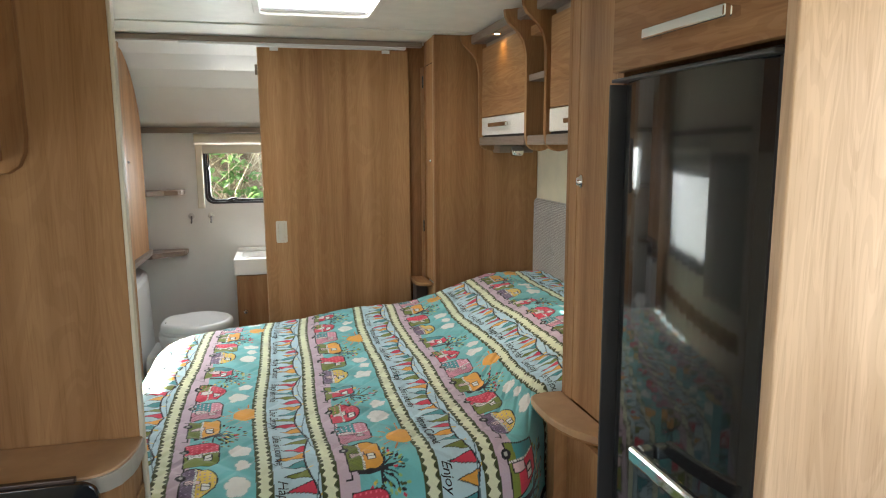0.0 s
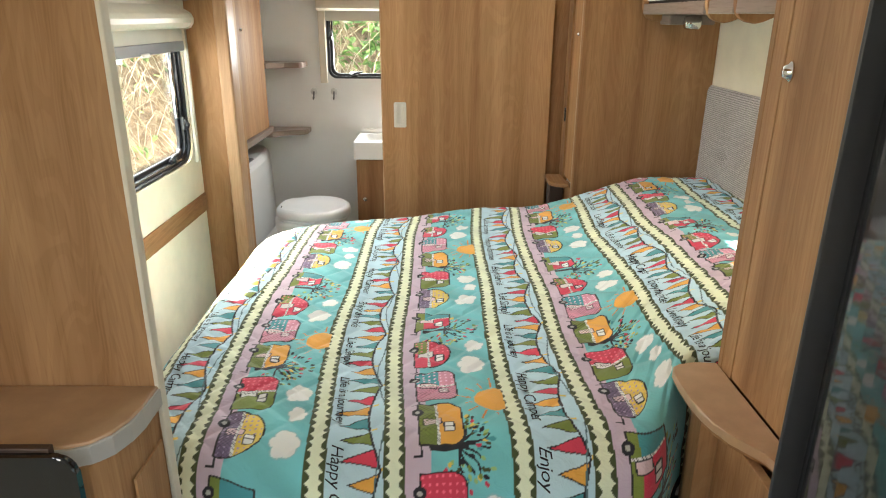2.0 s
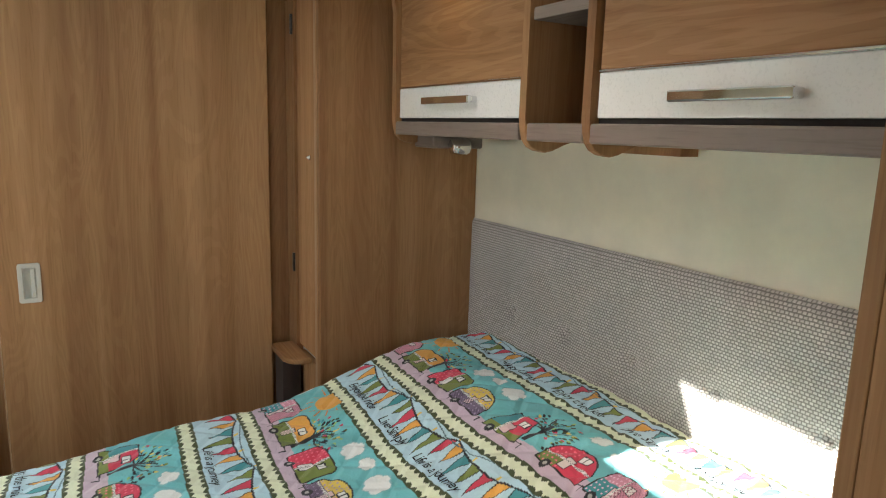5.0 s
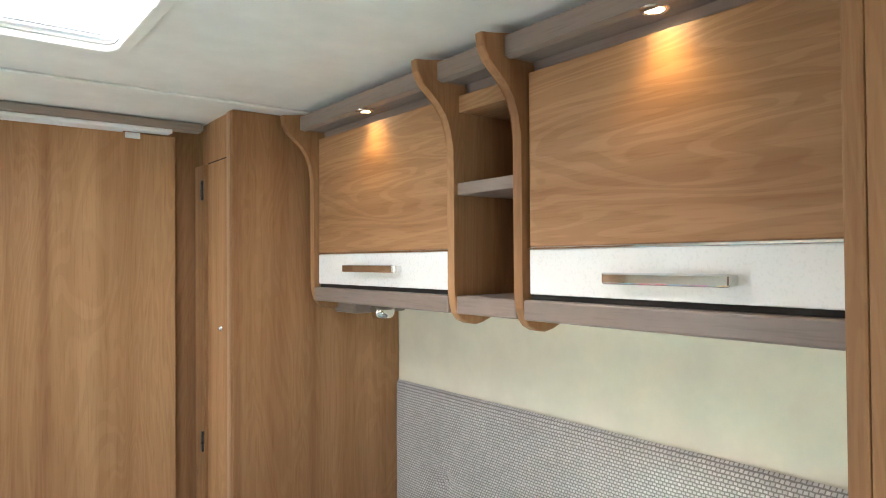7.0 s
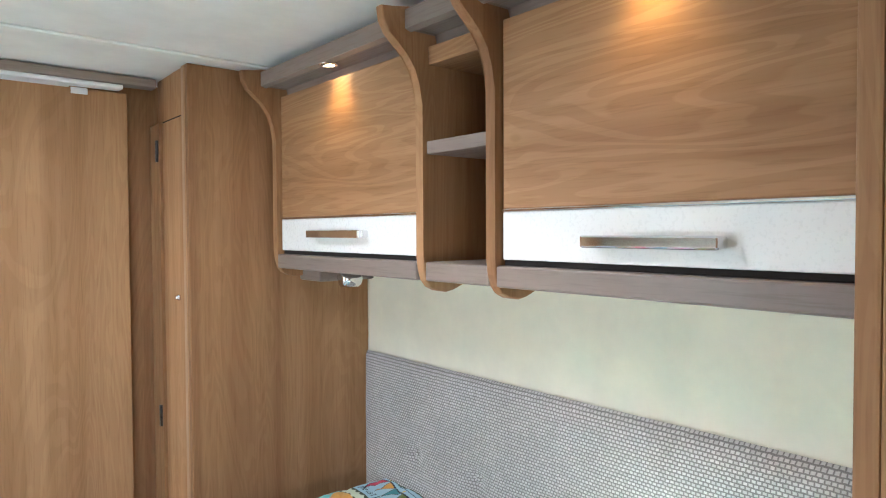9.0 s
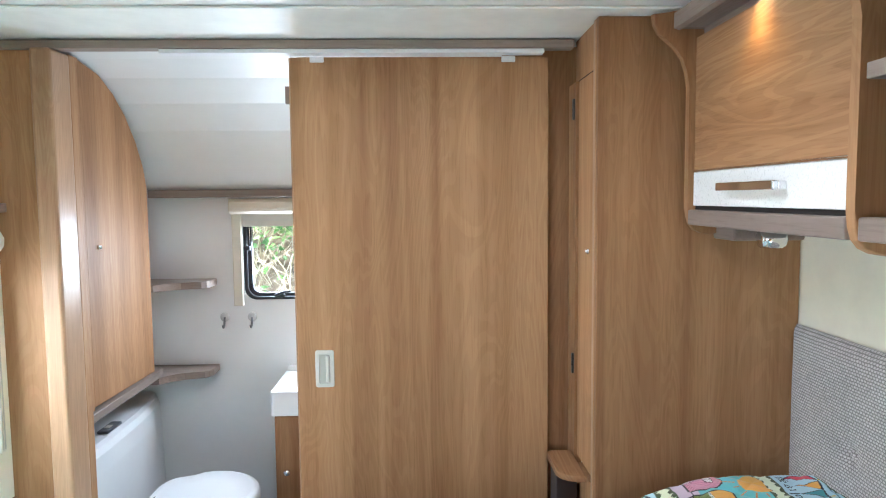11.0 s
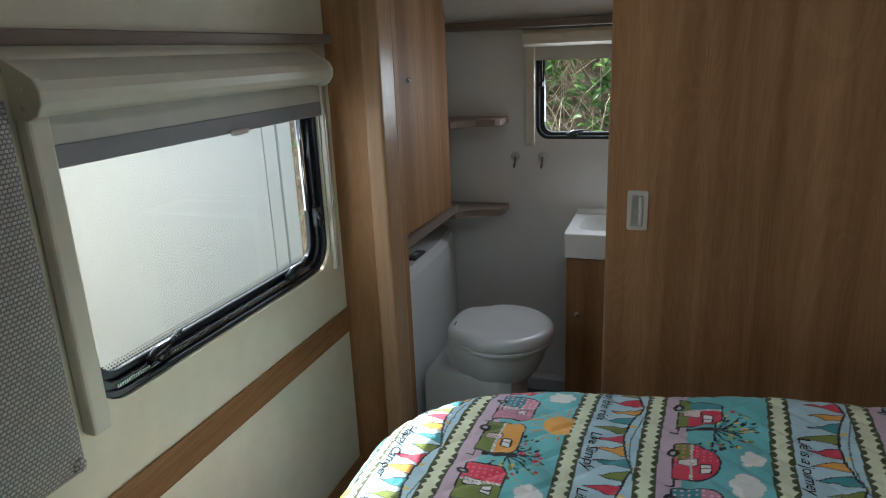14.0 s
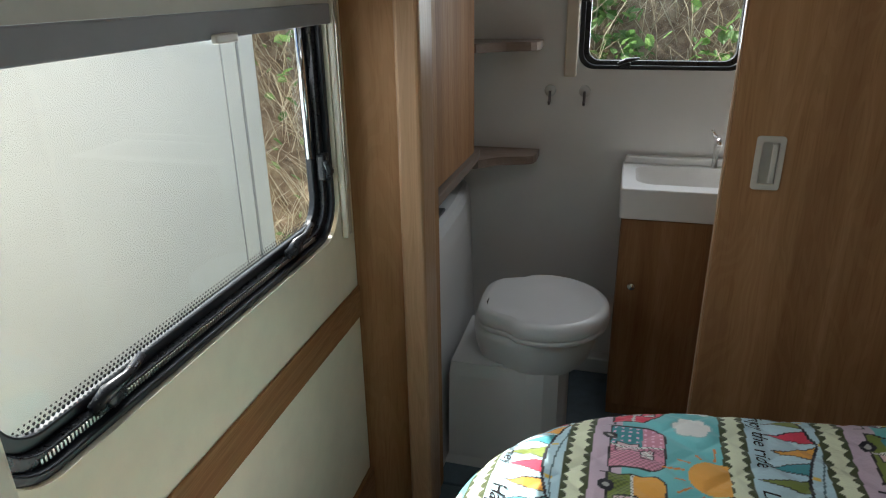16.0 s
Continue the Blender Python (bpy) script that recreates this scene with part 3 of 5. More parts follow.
part("edge_trim", prism([(0.706, 0.829), (0.735, 0.822), (0.786, 0.822), (0.786, 0.831), (0.715, 0.831)], "z", FZ + 0.12, 1.464, 0.002), FRIDGE_TRIM, fr, "dark grey rounded door edge")
part("edge_trim", box(0.697, 0.786, 1.2625, 1.268, FZ + 0.12, 1.464, 0.002), FRIDGE_TRIM, fr, "dark grey door edge")
part("top_cap", box(0.698, 0.786, 0.832, 1.262, 1.4665, 1.473, 0.002), FRIDGE_TRIM, fr)
hd = part("handle", box(0.655, 0.672, 0.868, 1.078, 0.800, 0.828, 0.006), CHROME, fdoor, "chrome bow handle")
for y in (0.868, 1.058):
    part("foot", box(0.671, 0.699, y, y + 0.02, 0.801, 0.827, 0.005), CHROME, hd)

fc = thing("fridge_cabinet", "oak-effect cabinet built round the fridge", "cabinet", (1.0, 1.0, 0))
part("end_panel", box(0.700, XR - 0.002, 0.796, 0.818, FZ, 1.878, 0.003), WOOD_LIT, fc, "oak-effect end panel with daylight put into its colour")
part("divider_panel", box(0.80, XR - 0.002, 1.272, 1.284, FZ, 1.878, 0.001), WOOD, fc)
flap = part("flap_door", box(0.704, 0.724, 0.8195, 1.271, 1.486, 1.872, 0.002), WOOD_Y, fc)
# sheet coloured as the shade in the slit below the flap
part("inner_shade_sheet", box(0.745, XR - 0.003, 0.8195, 1.271, 1.477, 1.484), SHADOW_GAP, fc)
part("stile", box(0.730, XT - 0.002, 1.2725, 1.2985, FZ, 1.878, 0.002), WOOD, fc)
bar_handle(flap, 0.704, 0.905, 1.120, 1.532)
part("recessed_pull", prism(rrect(1.192, 1.202, 1.262, 1.362, 0.004), "x", 0.7085, 0.7145), SHADOW_GAP, fdoor, "slim black recessed pull")

# ---- kitchen end on the other side ----
kit = thing("kitchen_partition", "tall oak-effect kitchen partition with cream edge strip", "partition", (-0.56, 1.515, 0))
part("panel", box(XL + 0.001, -0.2255, 1.504, 1.522, FZ, 1.878, 0.001), WOOD, kit)
part("edge_strip", box(-0.225, -0.217, 1.501, 1.525, FZ, 1.878, 0.002), BLINDC, kit, "cream edge strip")
kl = thing("kitchen_locker", "oak-effect overhead kitchen locker with rounded end", "cupboard", (-0.67, 0.9, 1.33))
part("carcass", box(XL + 0.001, -0.415, -0.4, 1.478, 1.327, 1.876, 0.002), WOOD_Y, kl)
part("end_panel", prism([(XL + 0.001, 1.300), (-0.440, 1.300), (-0.410, 1.304), (-0.391, 1.317), (-0.380, 1.342), (-0.377, 1.372), (-0.377, 1.876), (XL + 0.001, 1.876)], "y", 1.480, 1.5035, 0.003), WOOD, kl)
unit = thing("kitchen_unit", "oak-effect kitchen base unit under the worktop", "cabinet", (-0.57, 1.42, 0))
part("carcass", box(XL + 0.002, -0.279, 1.337, 1.500, FZ + 0.06, 0.722, 0.002), WOOD, unit)
part("side_panel", prism([(-0.2785, 1.336), (-0.259, 1.338), (-0.237, 1.372), (-0.227, 1.43), (-0.227, 1.5035), (-0.2785, 1.5035)], "z", FZ + 0.02, 0.722, 0.001), WOOD, unit)
part("door", box(-0.2265, -0.222, 1.39, 1.495, FZ + 0.06, 0.658, 0.001), WOOD, unit)
wt = thing("worktop", "beige worktop with grey rounded edge", "worktop", (-0.57, 1.42, 0.728))
wout = [(XL + 0.003, 1.503), (-0.2195, 1.503), (-0.2205, 1.44), (-0.225, 1.405), (-0.237, 1.372), (-0.259, 1.347), (-0.287, 1.337), (-0.302, 1.335), (XL + 0.003, 1.335)]
part("top", prism(wout, "z", 0.732, 0.758, 0.003), WORKTOP, wt)
part("edge", prism([(x + (0.003 if x > -0.4 else 0), y - (0.003 if y < 1.45 and x > -0.6 else 0)) for x, y in wout], "z", 0.72, 0.753, 0.002), GREYSTEEL, wt, "grey edging")
ck = thing("cooker", "black glass cooker lid standing upright against the worktop", "cooker", (-0.57, 1.32, 0.02))
part("glass", prism(rrect(XL + 0.01, -0.259, FZ + 0.06, 0.761, (0.0, 0.0, 0.028, 0.0), 8), "y", 1.306, 1.318, 0.003), HOBGLASS, ck)
part("body", box(XL + 0.008, -0.279, 1.3185, 1.333, FZ + 0.02, 0.72, 0.002), BLACKP, ck)
part("hinge_bar", box(XL + 0.012, -0.299, 1.3185, 1.332, 0.75, 0.7665, 0.002), plain("brown_anodised", (0.06, 0.035, 0.025), 0.35), ck, "dark brown hinge bar")
part("maker_mark", prism([(-0.299 + 0.006 * math.cos(a) - 0.004 * math.sin(a), 0.676 + 0.012 * math.sin(a)) for a in [k * math.pi / 8 for k in range(16)]], "y", 1.3050, 1.3058), ALU, ck, "small pale oval mark")

# ---- side window with blind ----
win = thing("side_window", "black-framed acrylic caravan window looking out on a white caravan", "window", (-0.86, 3.0, 0.74), kind="structure")
oy0, oy1, oz0, oz1 = WIN
n_out, n_in = rrect(oy0 + 0.002, oy1 - 0.002, oz0 + 0.002, oz1 - 0.002, 0.085, 8), rrect(oy0 + 0.050, oy1 - 0.050, oz0 + 0.046, oz1 - 0.046, 0.055, 8)
mid1, mid2 = rrect(oy0 + 0.016, oy1 - 0.016, oz0 + 0.014, oz1 - 0.014, 0.075, 8), rrect(oy0 + 0.032, oy1 - 0.032, oz0 + 0.029, oz1 - 0.029, 0.065, 8)
part("outer_seal", ring(n_out, mid1, "x", -0.866, -0.826, r=0.003), RUBBER, win)
part("frame", ring(mid1, mid2, "x", -0.868, -0.838, r=0.002), BLACKP, win)
part("inner_seal", ring(mid2, n_in, "x", -0.868, -0.852, r=0.003), RUBBER, win)
part("surround", ring(rrect(oy0 - 0.001, oy1 + 0.001, oz0 - 0.001, oz1 + 0.001, 0.0005, 8), n_out, "x", -0.8195, -0.8175), CREAM, win)
pane = part("pane", prism(rrect(oy0 + 0.045, oy1 - 0.045, oz0 + 0.041, oz1 - 0.041, 0.058, 8), "x", -0.8625, -0.8595), GLASS, win)
pane.visible_shadow = False
bm = bmesh.new()
y = oy0 + 0.07
while y < oy1 - 0.09:
    for k in range(3):
        r0 = (0.0030, 0.0024, 0.0017)[k]
        prism([(y + (k % 2) * 0.004 + r0 * math.cos(g * math.pi / 3), oz0 + 0.050 + 0.0062 * k + r0 * math.sin(g * math.pi / 3)) for g in range(6)], "x", -0.8592, -0.8588, bm=bm)
    y += 0.008
part("dotted_border", bm, RUBBER, win, "black dotted print along the pane edge")
bm = bmesh.new()
y = oy0 + 0.075
while y < oy1 - 0.1:
    box(-0.8385, -0.836, y, y + 0.003, oz0 + 0.018, oz0 + 0.026, bm=bm)
    y += 0.006
part("zip_strip", bm, BRUSHED, win, "fine toothed metal strip")


def latch(parent, y, z, side):
    lt = part("latch", box(-0.846, -0.828, y - 0.028, y + 0.028, z - 0.014, z + 0.006, 0.005), BLACKP, parent, "black window latch")
    part("lever", tube([(-0.832, y - 0.03, z), (-0.822, y - 0.015, z + 0.018), (-0.818, y + 0.02, z + 0.022), (-0.820, y + 0.055, z + 0.034)], [0.010, 0.011, 0.008, 0.006], 8), BLACKP, lt, "", True)
    part("pivot", lathe([(0.014, 0.0), (0.014, 0.012), (0.009, 0.016), (0.0, 0.016)], (-0.838, y, z), "x", 14), BLACKP, lt, "", True)


latch(win, 2.690, 0.777, 1)
latch(win, 3.225, 0.777, 1)
lt = part("side_latch", box(-0.846, -0.826, 3.378, 3.406, 0.875, 0.935, 0.005), BLACKP, win, "black side latch")
part("lever", tube([(-0.824, 3.39, 0.88), (-0.815, 3.38, 0.90), (-0.815, 3.36, 0.925)], [0.008, 0.009, 0.006], 8), BLACKP, lt, "", True)
part("stay", tube([(-0.85, 3.362, 0.93), (-0.85, 3.355, 1.24)], 0.008, 10), CHROME, win, "aluminium window stay", True)

blind = thing("roller_blind", "cream cassette blind drawn a little way down", "blind", (-0.81, 3.0, 0.73))
part("side_rail", box(XL + 0.001, -0.790, 2.466, 2.508, 0.722, 1.30, 0.006), BLINDC, blind)
part("side_rail", box(XL + 0.001, -0.803, 3.426, 3.452, 0.726, 1.30, 0.004), BLINDC, blind)
part("rail_groove", box(-0.8028, -0.8005, 3.432, 3.435, 0.735, 1.29), BRUSHED, blind, "metal guide groove")
part("rail_groove", box(-0.8028, -0.8005, 3.442, 3.445, 0.735, 1.29), BRUSHED, blind, "metal guide groove")
part("housing", prism([(XL + 0.001, 1.292), (-0.785, 1.290), (-0.768, 1.297), (-0.757, 1.311), (-0.755, 1.328), (-0.763, 1.345), (-0.780, 1.355), (XL + 0.001, 1.378)], "y", 2.478, 3.400, 0.003), BLINDC, blind, "rounded cream housing")
for y0, y1 in ((2.4635, 2.4775), (3.4005, 3.412)):
    part("end_cap", prism([(XL + 0.001, 1.286), (-0.785, 1.284), (-0.764, 1.292), (-0.752, 1.309), (-0.750, 1.330), (-0.760, 1.349), (-0.780, 1.360), (XL + 0.001, 1.382)], "y", y0, y1, 0.003), BLINDC, blind)
for z in (1.305, 1.335):
    part("screw", lathe([(0.005, 0.0), (0.005, -0.002), (0.0, -0.003)], (-0.79, 2.4636, z), "y", 10), BRUSHED, blind)
part("blind_cloth", box(-0.8145, -0.8115, 2.509, 3.425, 1.240, 1.2915), PLEAT, blind, "pale blind cloth")
part("bottom_bar", box(-0.818, -0.808, 2.509, 3.425, 1.200, 1.2395, 0.003), PLEATG, blind, "grey bottom bar")
part("pull_tab", box(-0.808, -0.797, 2.99, 3.05, 1.194, 1.208, 0.003), NICKEL, blind)

structure("trim_wall_strip", box(XL + 0.0005, XL + 0.008, 1.526, 3.4965, 0.492, 0.575, 0.002), WOOD_Y, "oak-effect dado strip along the cream wall", "trim")
structure("trim_wall_rail", box(XL + 0.0005, XL + 0.030, 1.526, 3.4965, 1.398, 1.424, 0.004), TAUPE, "taupe rail above the window", "trim")
structure("baseboard", box(XL + 0.0005, XL + 0.014, 1.526, 3.4965, FZ, 0.012, 0.002), WOOD_Y, "oak-effect skirting board", "skirting")

pad = thing("wall_pad", "grey tweed upholstered wall pad beside the window", "cushion", (-0.80, 2.0, 0.66))
bm = bmesh.new()
A0, A1, B0, B1 = 1.56, 2.455, 0.662, 1.318
for i in range(41):
    for j in range(31):
        yy, zz = A0 + (A1 - A0) * i / 40, B0 + (B1 - B0) * j / 30
        e = min(yy - A0, A1 - yy, zz - B0, B1 - zz)
        bm.verts.new((XL + 0.004 + 0.032 * (1 - math.exp(-e / 0.012)) + 0.002 * noise.noise((yy * 6, zz * 6, 5)), yy, zz))
bm.verts.ensure_lookup_table()
for i in range(40):
    for j in range(30):
        a = i * 31 + j
        bm.faces.new([bm.verts[k] for k in (a, a + 31, a + 32, a + 1)])
part("upholstery", bm, FABRIC, pad, "", True)
part("backing", box(XL + 0.0005, XL + 0.0035, A0 + 0.002, A1 - 0.002, B0 + 0.002, B1 - 0.002), FABRIC, pad)
part("button", lathe([(0.013, 0.0), (0.013, 0.004), (0.008, 0.008), (0.0, 0.009)], (XL + 0.033, A1 - 0.035, B0 + 0.035), "x", 14), FABRIC, pad, "", True)

# ---- rooflight ----
rf = thing("rooflight", "square white-framed rooflight with clear dome", "rooflight", (0.255, 2.65, 1.88), kind="structure")
so_, si_ = rrect(SKY[0] - 0.022, SKY[1] + 0.022, SKY[2] - 0.022, SKY[3] + 0.022, 0.05, 6), rrect(SKY[0] + 0.004, SKY[1] - 0.004, SKY[2] + 0.004, SKY[3] - 0.004, 0.03, 6)
part("frame", ring(so_, si_, "z", ZC - 0.014, ZC - 0.0005, r=0.004), CEIL, rf)
part("lining", ring(rrect(SKY[0], SKY[1], SKY[2], SKY[3], 0.031, 6), rrect(SKY[0] + 0.006, SKY[1] - 0.006, SKY[2] + 0.006, SKY[3] - 0.006, 0.028, 6), "z", ZC, 1.96), CEIL, rf)
dm = part("dome", prism(rrect(SKY[0] - 0.02, SKY[1] + 0.02, SKY[2] - 0.02, SKY[3] + 0.02, 0.05, 6), "z", 1.961, 1.966), DOMEGLASS, rf)
dm.visible_shadow = False
part("slide_bar", box(SKY[0] + 0.008, SKY[1] - 0.008, SKY[3] - 0.05, SKY[3] - 0.036, ZC + 0.004, ZC + 0.018, 0.003), ALU, rf, "white flyscreen bar")
part("slide_bar", box(SKY[0] + 0.008, SKY[1] - 0.008, SKY[3] - 0.024, SKY[3] - 0.008, ZC + 0.004, ZC + 0.014, 0.003), ALU, rf, "white flyscreen bar")

# ---- washroom ----
XC = -0.660
cab = thing("washroom_cabinet", "tall oak-effect washroom cupboard with a curved top", "cupboard", (-0.74, 3.9, 0.75))
prof = [(3.668, 0.778), (4.142, 0.768), (4.145, 1.47), (4.12, 1.55), (4.06, 1.64), (3.98, 1.725), (3.90, 1.785), (3.80, 1.832), (3.668, 1.855)]
part("front", prism(prof, "x", XC - 0.016, XC, 0.002), WOOD, cab)
part("jamb_strip", box(XC - 0.012, XC + 0.004, 3.612, 3.662, 0.770, 1.858, 0.003), WOOD, cab)
part("gap", box(XC - 0.013, XC - 0.003, 3.6622, 3.6678, 0.78, 1.853), SHADOW_GAP, cab)
part("body", prism([(3.614, 0.772)] + [(y + 0.004, z - 0.001) for y, z in prof[1:]] + [(3.614, 1.857)], "x", XL + 0.001, XC - 0.017), WOOD, cab)
part("catch", lathe([(0.008, 0.0), (0.008, 0.003), (0.005, 0.010), (0.0, 0.011)], (XC + 0.0005, 3.741, 1.279), "x", 16), CHROME, cab, "round chrome catch", True)


def wash_shelf(z0, z1, label, extra):
    s = thing("washroom_shelf", label, "shelf", (-0.57, 4.3, z0), "washroom shelves")
    near = [(-0.648, 4.150), (-0.625, 4.185), (-0.600, 4.208)] if extra else [(-0.640, 4.170), (-0.610, 4.195)]
    outl = [(XL + 0.002, YB - 0.002), (XL + 0.002, 4.150), (-0.6555, 4.150)] + near + [(-0.575, 4.222), (-0.53, 4.230), (-0.50, 4.236), (-0.483, 4.250), (-0.475, 4.275), (-0.475, YB - 0.002)]
    part("board", prism(outl, "z", z0, z1, 0.004), TAUPE_X, s)
    return s


wash_shelf(1.074, 1.102, "rounded taupe shelf on the washroom wall", False)
s2 = wash_shelf(0.712, 0.740, "rounded taupe shelf joining the cupboard base", True)
part("runner", prism([(XL + 0.002, 3.614), (XC + 0.012, 3.614), (XC + 0.012, 4.12), (XC + 0.010, 4.17), (XC + 0.004, 4.217), (XL + 0.002, 4.217)], "z", 0.738, 0.7665, 0.004), TAUPE, s2)

ledge = thing("washroom_ledge", "moulded grey-white toilet surround with a flush panel", "ledge", (-0.75, 3.95, 0.0))
part("moulding", loft([[(XL + 0.001, 3.606, z), (x, 3.606, z), (x + 0.004, 3.80, z), (x, 4.05, z), (x - 0.012, 4.20, z), (x - 0.03, 4.30, z), (x - 0.06, YB - 0.001, z), (XL + 0.001, YB - 0.001, z)] for x, z in ((-0.650, FZ + 0.009), (-0.668, 0.25), (-0.675, 0.54), (-0.680, 0.60), (-0.690, 0.622), (-0.705, 0.630))]), TOILET, ledge, "", False)
fl = part("flush_panel", box(-0.745, -0.706, 3.84, 3.95, 0.6302, 0.640, 0.004), plain("dark_grey_plastic", (0.06, 0.06, 0.065), 0.35), ledge, "dark grey flush control panel")
part("button", box(-0.735, -0.716, 3.87, 3.90, 0.6402, 0.644, 0.002), NICKEL, fl)

toilet = thing("toilet", "grey-white swivel caravan toilet with the lid closed", "toilet", (-0.45, 3.85, 0.0))


def egg(cx, cy, a, b, z, n=40, blunt=0.0):
    """Pear-shaped outline, narrow at the hinge side."""
    pts = []
    for k in range(n):
        g = 2 * math.pi * k / n
        c, s = math.cos(g), math.sin(g)
        waist = 1.0 - 0.14 * blunt * math.exp(-((c + 0.52) / 0.15) ** 2)
        side = math.copysign(abs(s) ** (1.0 if c > 0 else 1.0 - 0.42 * min(1.0, -c * 1.3)), s)
        pts.append((cx + a * c, cy + b * side * waist * (1.0 if c > -0.6 else 0.92), z))
    return pts


TC = (-0.384, 3.832)
base = [[(TC[0] + 0.02 + dx * w, TC[1] + 0.01 + dy * d, z) for dx, dy in [(-0.275, 0.155), (-0.275, -0.150), (-0.05, -0.155), (0.0, -0.15), (0.04, -0.12), (0.058, -0.07), (0.062, 0.0), (0.058, 0.07), (0.04, 0.12), (0.0, 0.15), (-0.05, 0.155)]] for w, d, z in ((1.05, 1.04, FZ + 0.009), (1.0, 1.0, FZ + 0.04), (0.99, 0.98, 0.22), (0.97, 0.95, 0.262))]
part("pedestal", loft(base), TOILET, toilet, "", False)
bowl = [egg(TC[0] - 0.02 + (1 - s) * -0.03, TC[1] + 0.01, 0.180 * s, 0.175 * s, z, blunt=0.6) for s, z in ((0.70, 0.223), (0.80, 0.238), (0.90, 0.268), (0.965, 0.306), (0.99, 0.338), (0.995, 0.364))]
part("bowl", loft(bowl), TOILET, toilet, "", True)
seat = [egg(TC[0], TC[1], 0.183 * s, 0.182 * s, z, blunt=1.0) for s, z in ((0.985, 0.365), (1.0, 0.368), (1.0, 0.377), (0.985, 0.381))]
part("seat", loft(seat), TOILET, toilet, "", True)
lid = [egg(TC[0], TC[1], 0.185 * s, 0.184 * s, z, blunt=1.0) for s, z in ((0.99, 0.3825), (1.003, 0.386), (1.003, 0.405), (0.985, 0.417), (0.95, 0.4225), (0.90, 0.4255), (0.875, 0.4262), (0.86, 0.4242), (0.5, 0.4228), (0.2, 0.4225))]
ld = part("lid", loft(lid), TOILET, toilet, "", True)
part("finger_slot", tube([(TC[0] - 0.150, TC[1] - 0.085, 0.423), (TC[0] - 0.157, TC[1] - 0.06, 0.424), (TC[0] - 0.157, TC[1] - 0.03, 0.424)], [0.001, 0.003, 0.001], 6), SHADOW_GAP, ld, "dark slot in the lid")

van = thing("vanity_unit", "oak-effect vanity cupboard under the basin", "cabinet", (0.1, 4.2, 0.0))
part("carcass", box(-0.183, 0.40, 4.060, YB - 0.002, FZ + 0.009, 0.616, 0.002), WOOD, van)
vd = part("door", box(-0.185, 0.16, 4.040, 4.0595, FZ + 0.06, 0.612, 0.002), WOOD, van)
part("knob", lathe([(0.006, 0.0), (0.006, -0.006), (0.012, -0.012), (0.0125, -0.019), (0.008, -0.024), (0.0, -0.025)], (-0.141, 4.0395, 0.401), "y", 18), CHROME, vd, "round chrome knob", True)
basin = thing("basin", "white rectangular basin on the vanity unit", "basin", (0.08, 4.2, 0.617))
nb = 6
part("body", ring(rrect(-0.195, 0.42, 4.022, YB - 0.003, 0.012, nb), rrect(-0.150, 0.38, 4.085, 4.30, 0.05, nb), "z", 0.618, 0.712, r=0.005), WASH, basin, "", False)
bowl_r = []
for k, (ins, z) in enumerate(((0.0, 0.709), (0.006, 0.69), (0.02, 0.66), (0.05, 0.635), (0.09, 0.628))):
    bowl_r.append([(x, y, z) for x, y in rrect(-0.150 + ins, 0.38 - ins, 4.085 + ins, 4.30 - ins, 0.05, nb)])
own = bmesh.new()
vs = [[own.verts.new(p) for p in l] for l in bowl_r]
for a, b in zip(vs, vs[1:]):
    for k in range(len(a)):
        own.faces.new((a[k], a[(k + 1) % len(a)], b[(k + 1) % len(a)], b[k]))
own.faces.new(vs[-1])
part("bowl", own, WASH, basin, "", True)
part("splashback", prism([(-0.190, 0.712), (0.42, 0.712), (0.42, 0.735), (-0.182, 0.735)], "y", 4.325, YB - 0.003, 0.004), WASH, basin)
tap = thing("tap", "small chrome basin mixer tap", "tap", (0.09, 4.315, 0.712))
part("spout", tube([(0.09, 4.317, 0.713), (0.09, 4.315, 0.79), (0.088, 4.295, 0.815), (0.085, 4.25, 0.815), (0.085, 4.235, 0.80)], 0.009, 10), CHROME, tap, "", True)
part("lever", tube([(0.09, 4.318, 0.80), (0.07, 4.315, 0.835)], [0.008, 0.005], 8), CHROME, tap, "", True)
sk = thing("skirting_washroom", "white moulded upstand at the foot of the washroom wall", "skirting", (-0.3, 4.3, 0), kind="structure")
part("upstand", box(-0.40, -0.181, 4.30, YB - 0.002, FZ + 0.009, FZ + 0.07, 0.006), TOILET, sk)

for i, x in enumerate((-0.447, -0.334)):
    hk = thing("wall_hook", "small chrome hook on a clear round backplate", "hook", (x, YB, 0.93), "washroom hooks")
    part("backplate", lathe([(0.019, -0.001), (0.019, -0.004), (0.012, -0.007), (0.0, -0.008)], (x, YB, 0.938), "y", 20), plain("frosted_plastic", (0.62, 0.62, 0.60), 0.2), hk, "", True)
    part("hook", tube([(x, YB - 0.008, 0.938), (x, YB - 0.012, 0.92), (x, YB - 0.018, 0.902), (x, YB - 0.030, 0.898), (x, YB - 0.036, 0.908)], 0.0045, 8), plain("dark_steel", (0.16, 0.16, 0.16), 0.35, metal=0.8), hk, "", True)

ww = thing("washroom_window", "small black-framed washroom window onto a hedge bank", "window", (-0.1, YB, 1.03), kind="structure")
o1, i1 = rrect(WWIN[0] + 0.001, WWIN[1] - 0.001, WWIN[2] + 0.001, WWIN[3] - 0.001, 0.05, 8), rrect(WWIN[0] + 0.033, WWIN[1] - 0.033, WWIN[2] + 0.028, WWIN[3] - 0.028, 0.035, 8)
m1 = rrect(WWIN[0] + 0.016, WWIN[1] - 0.016, WWIN[2] + 0.014, WWIN[3] - 0.014, 0.042, 8)
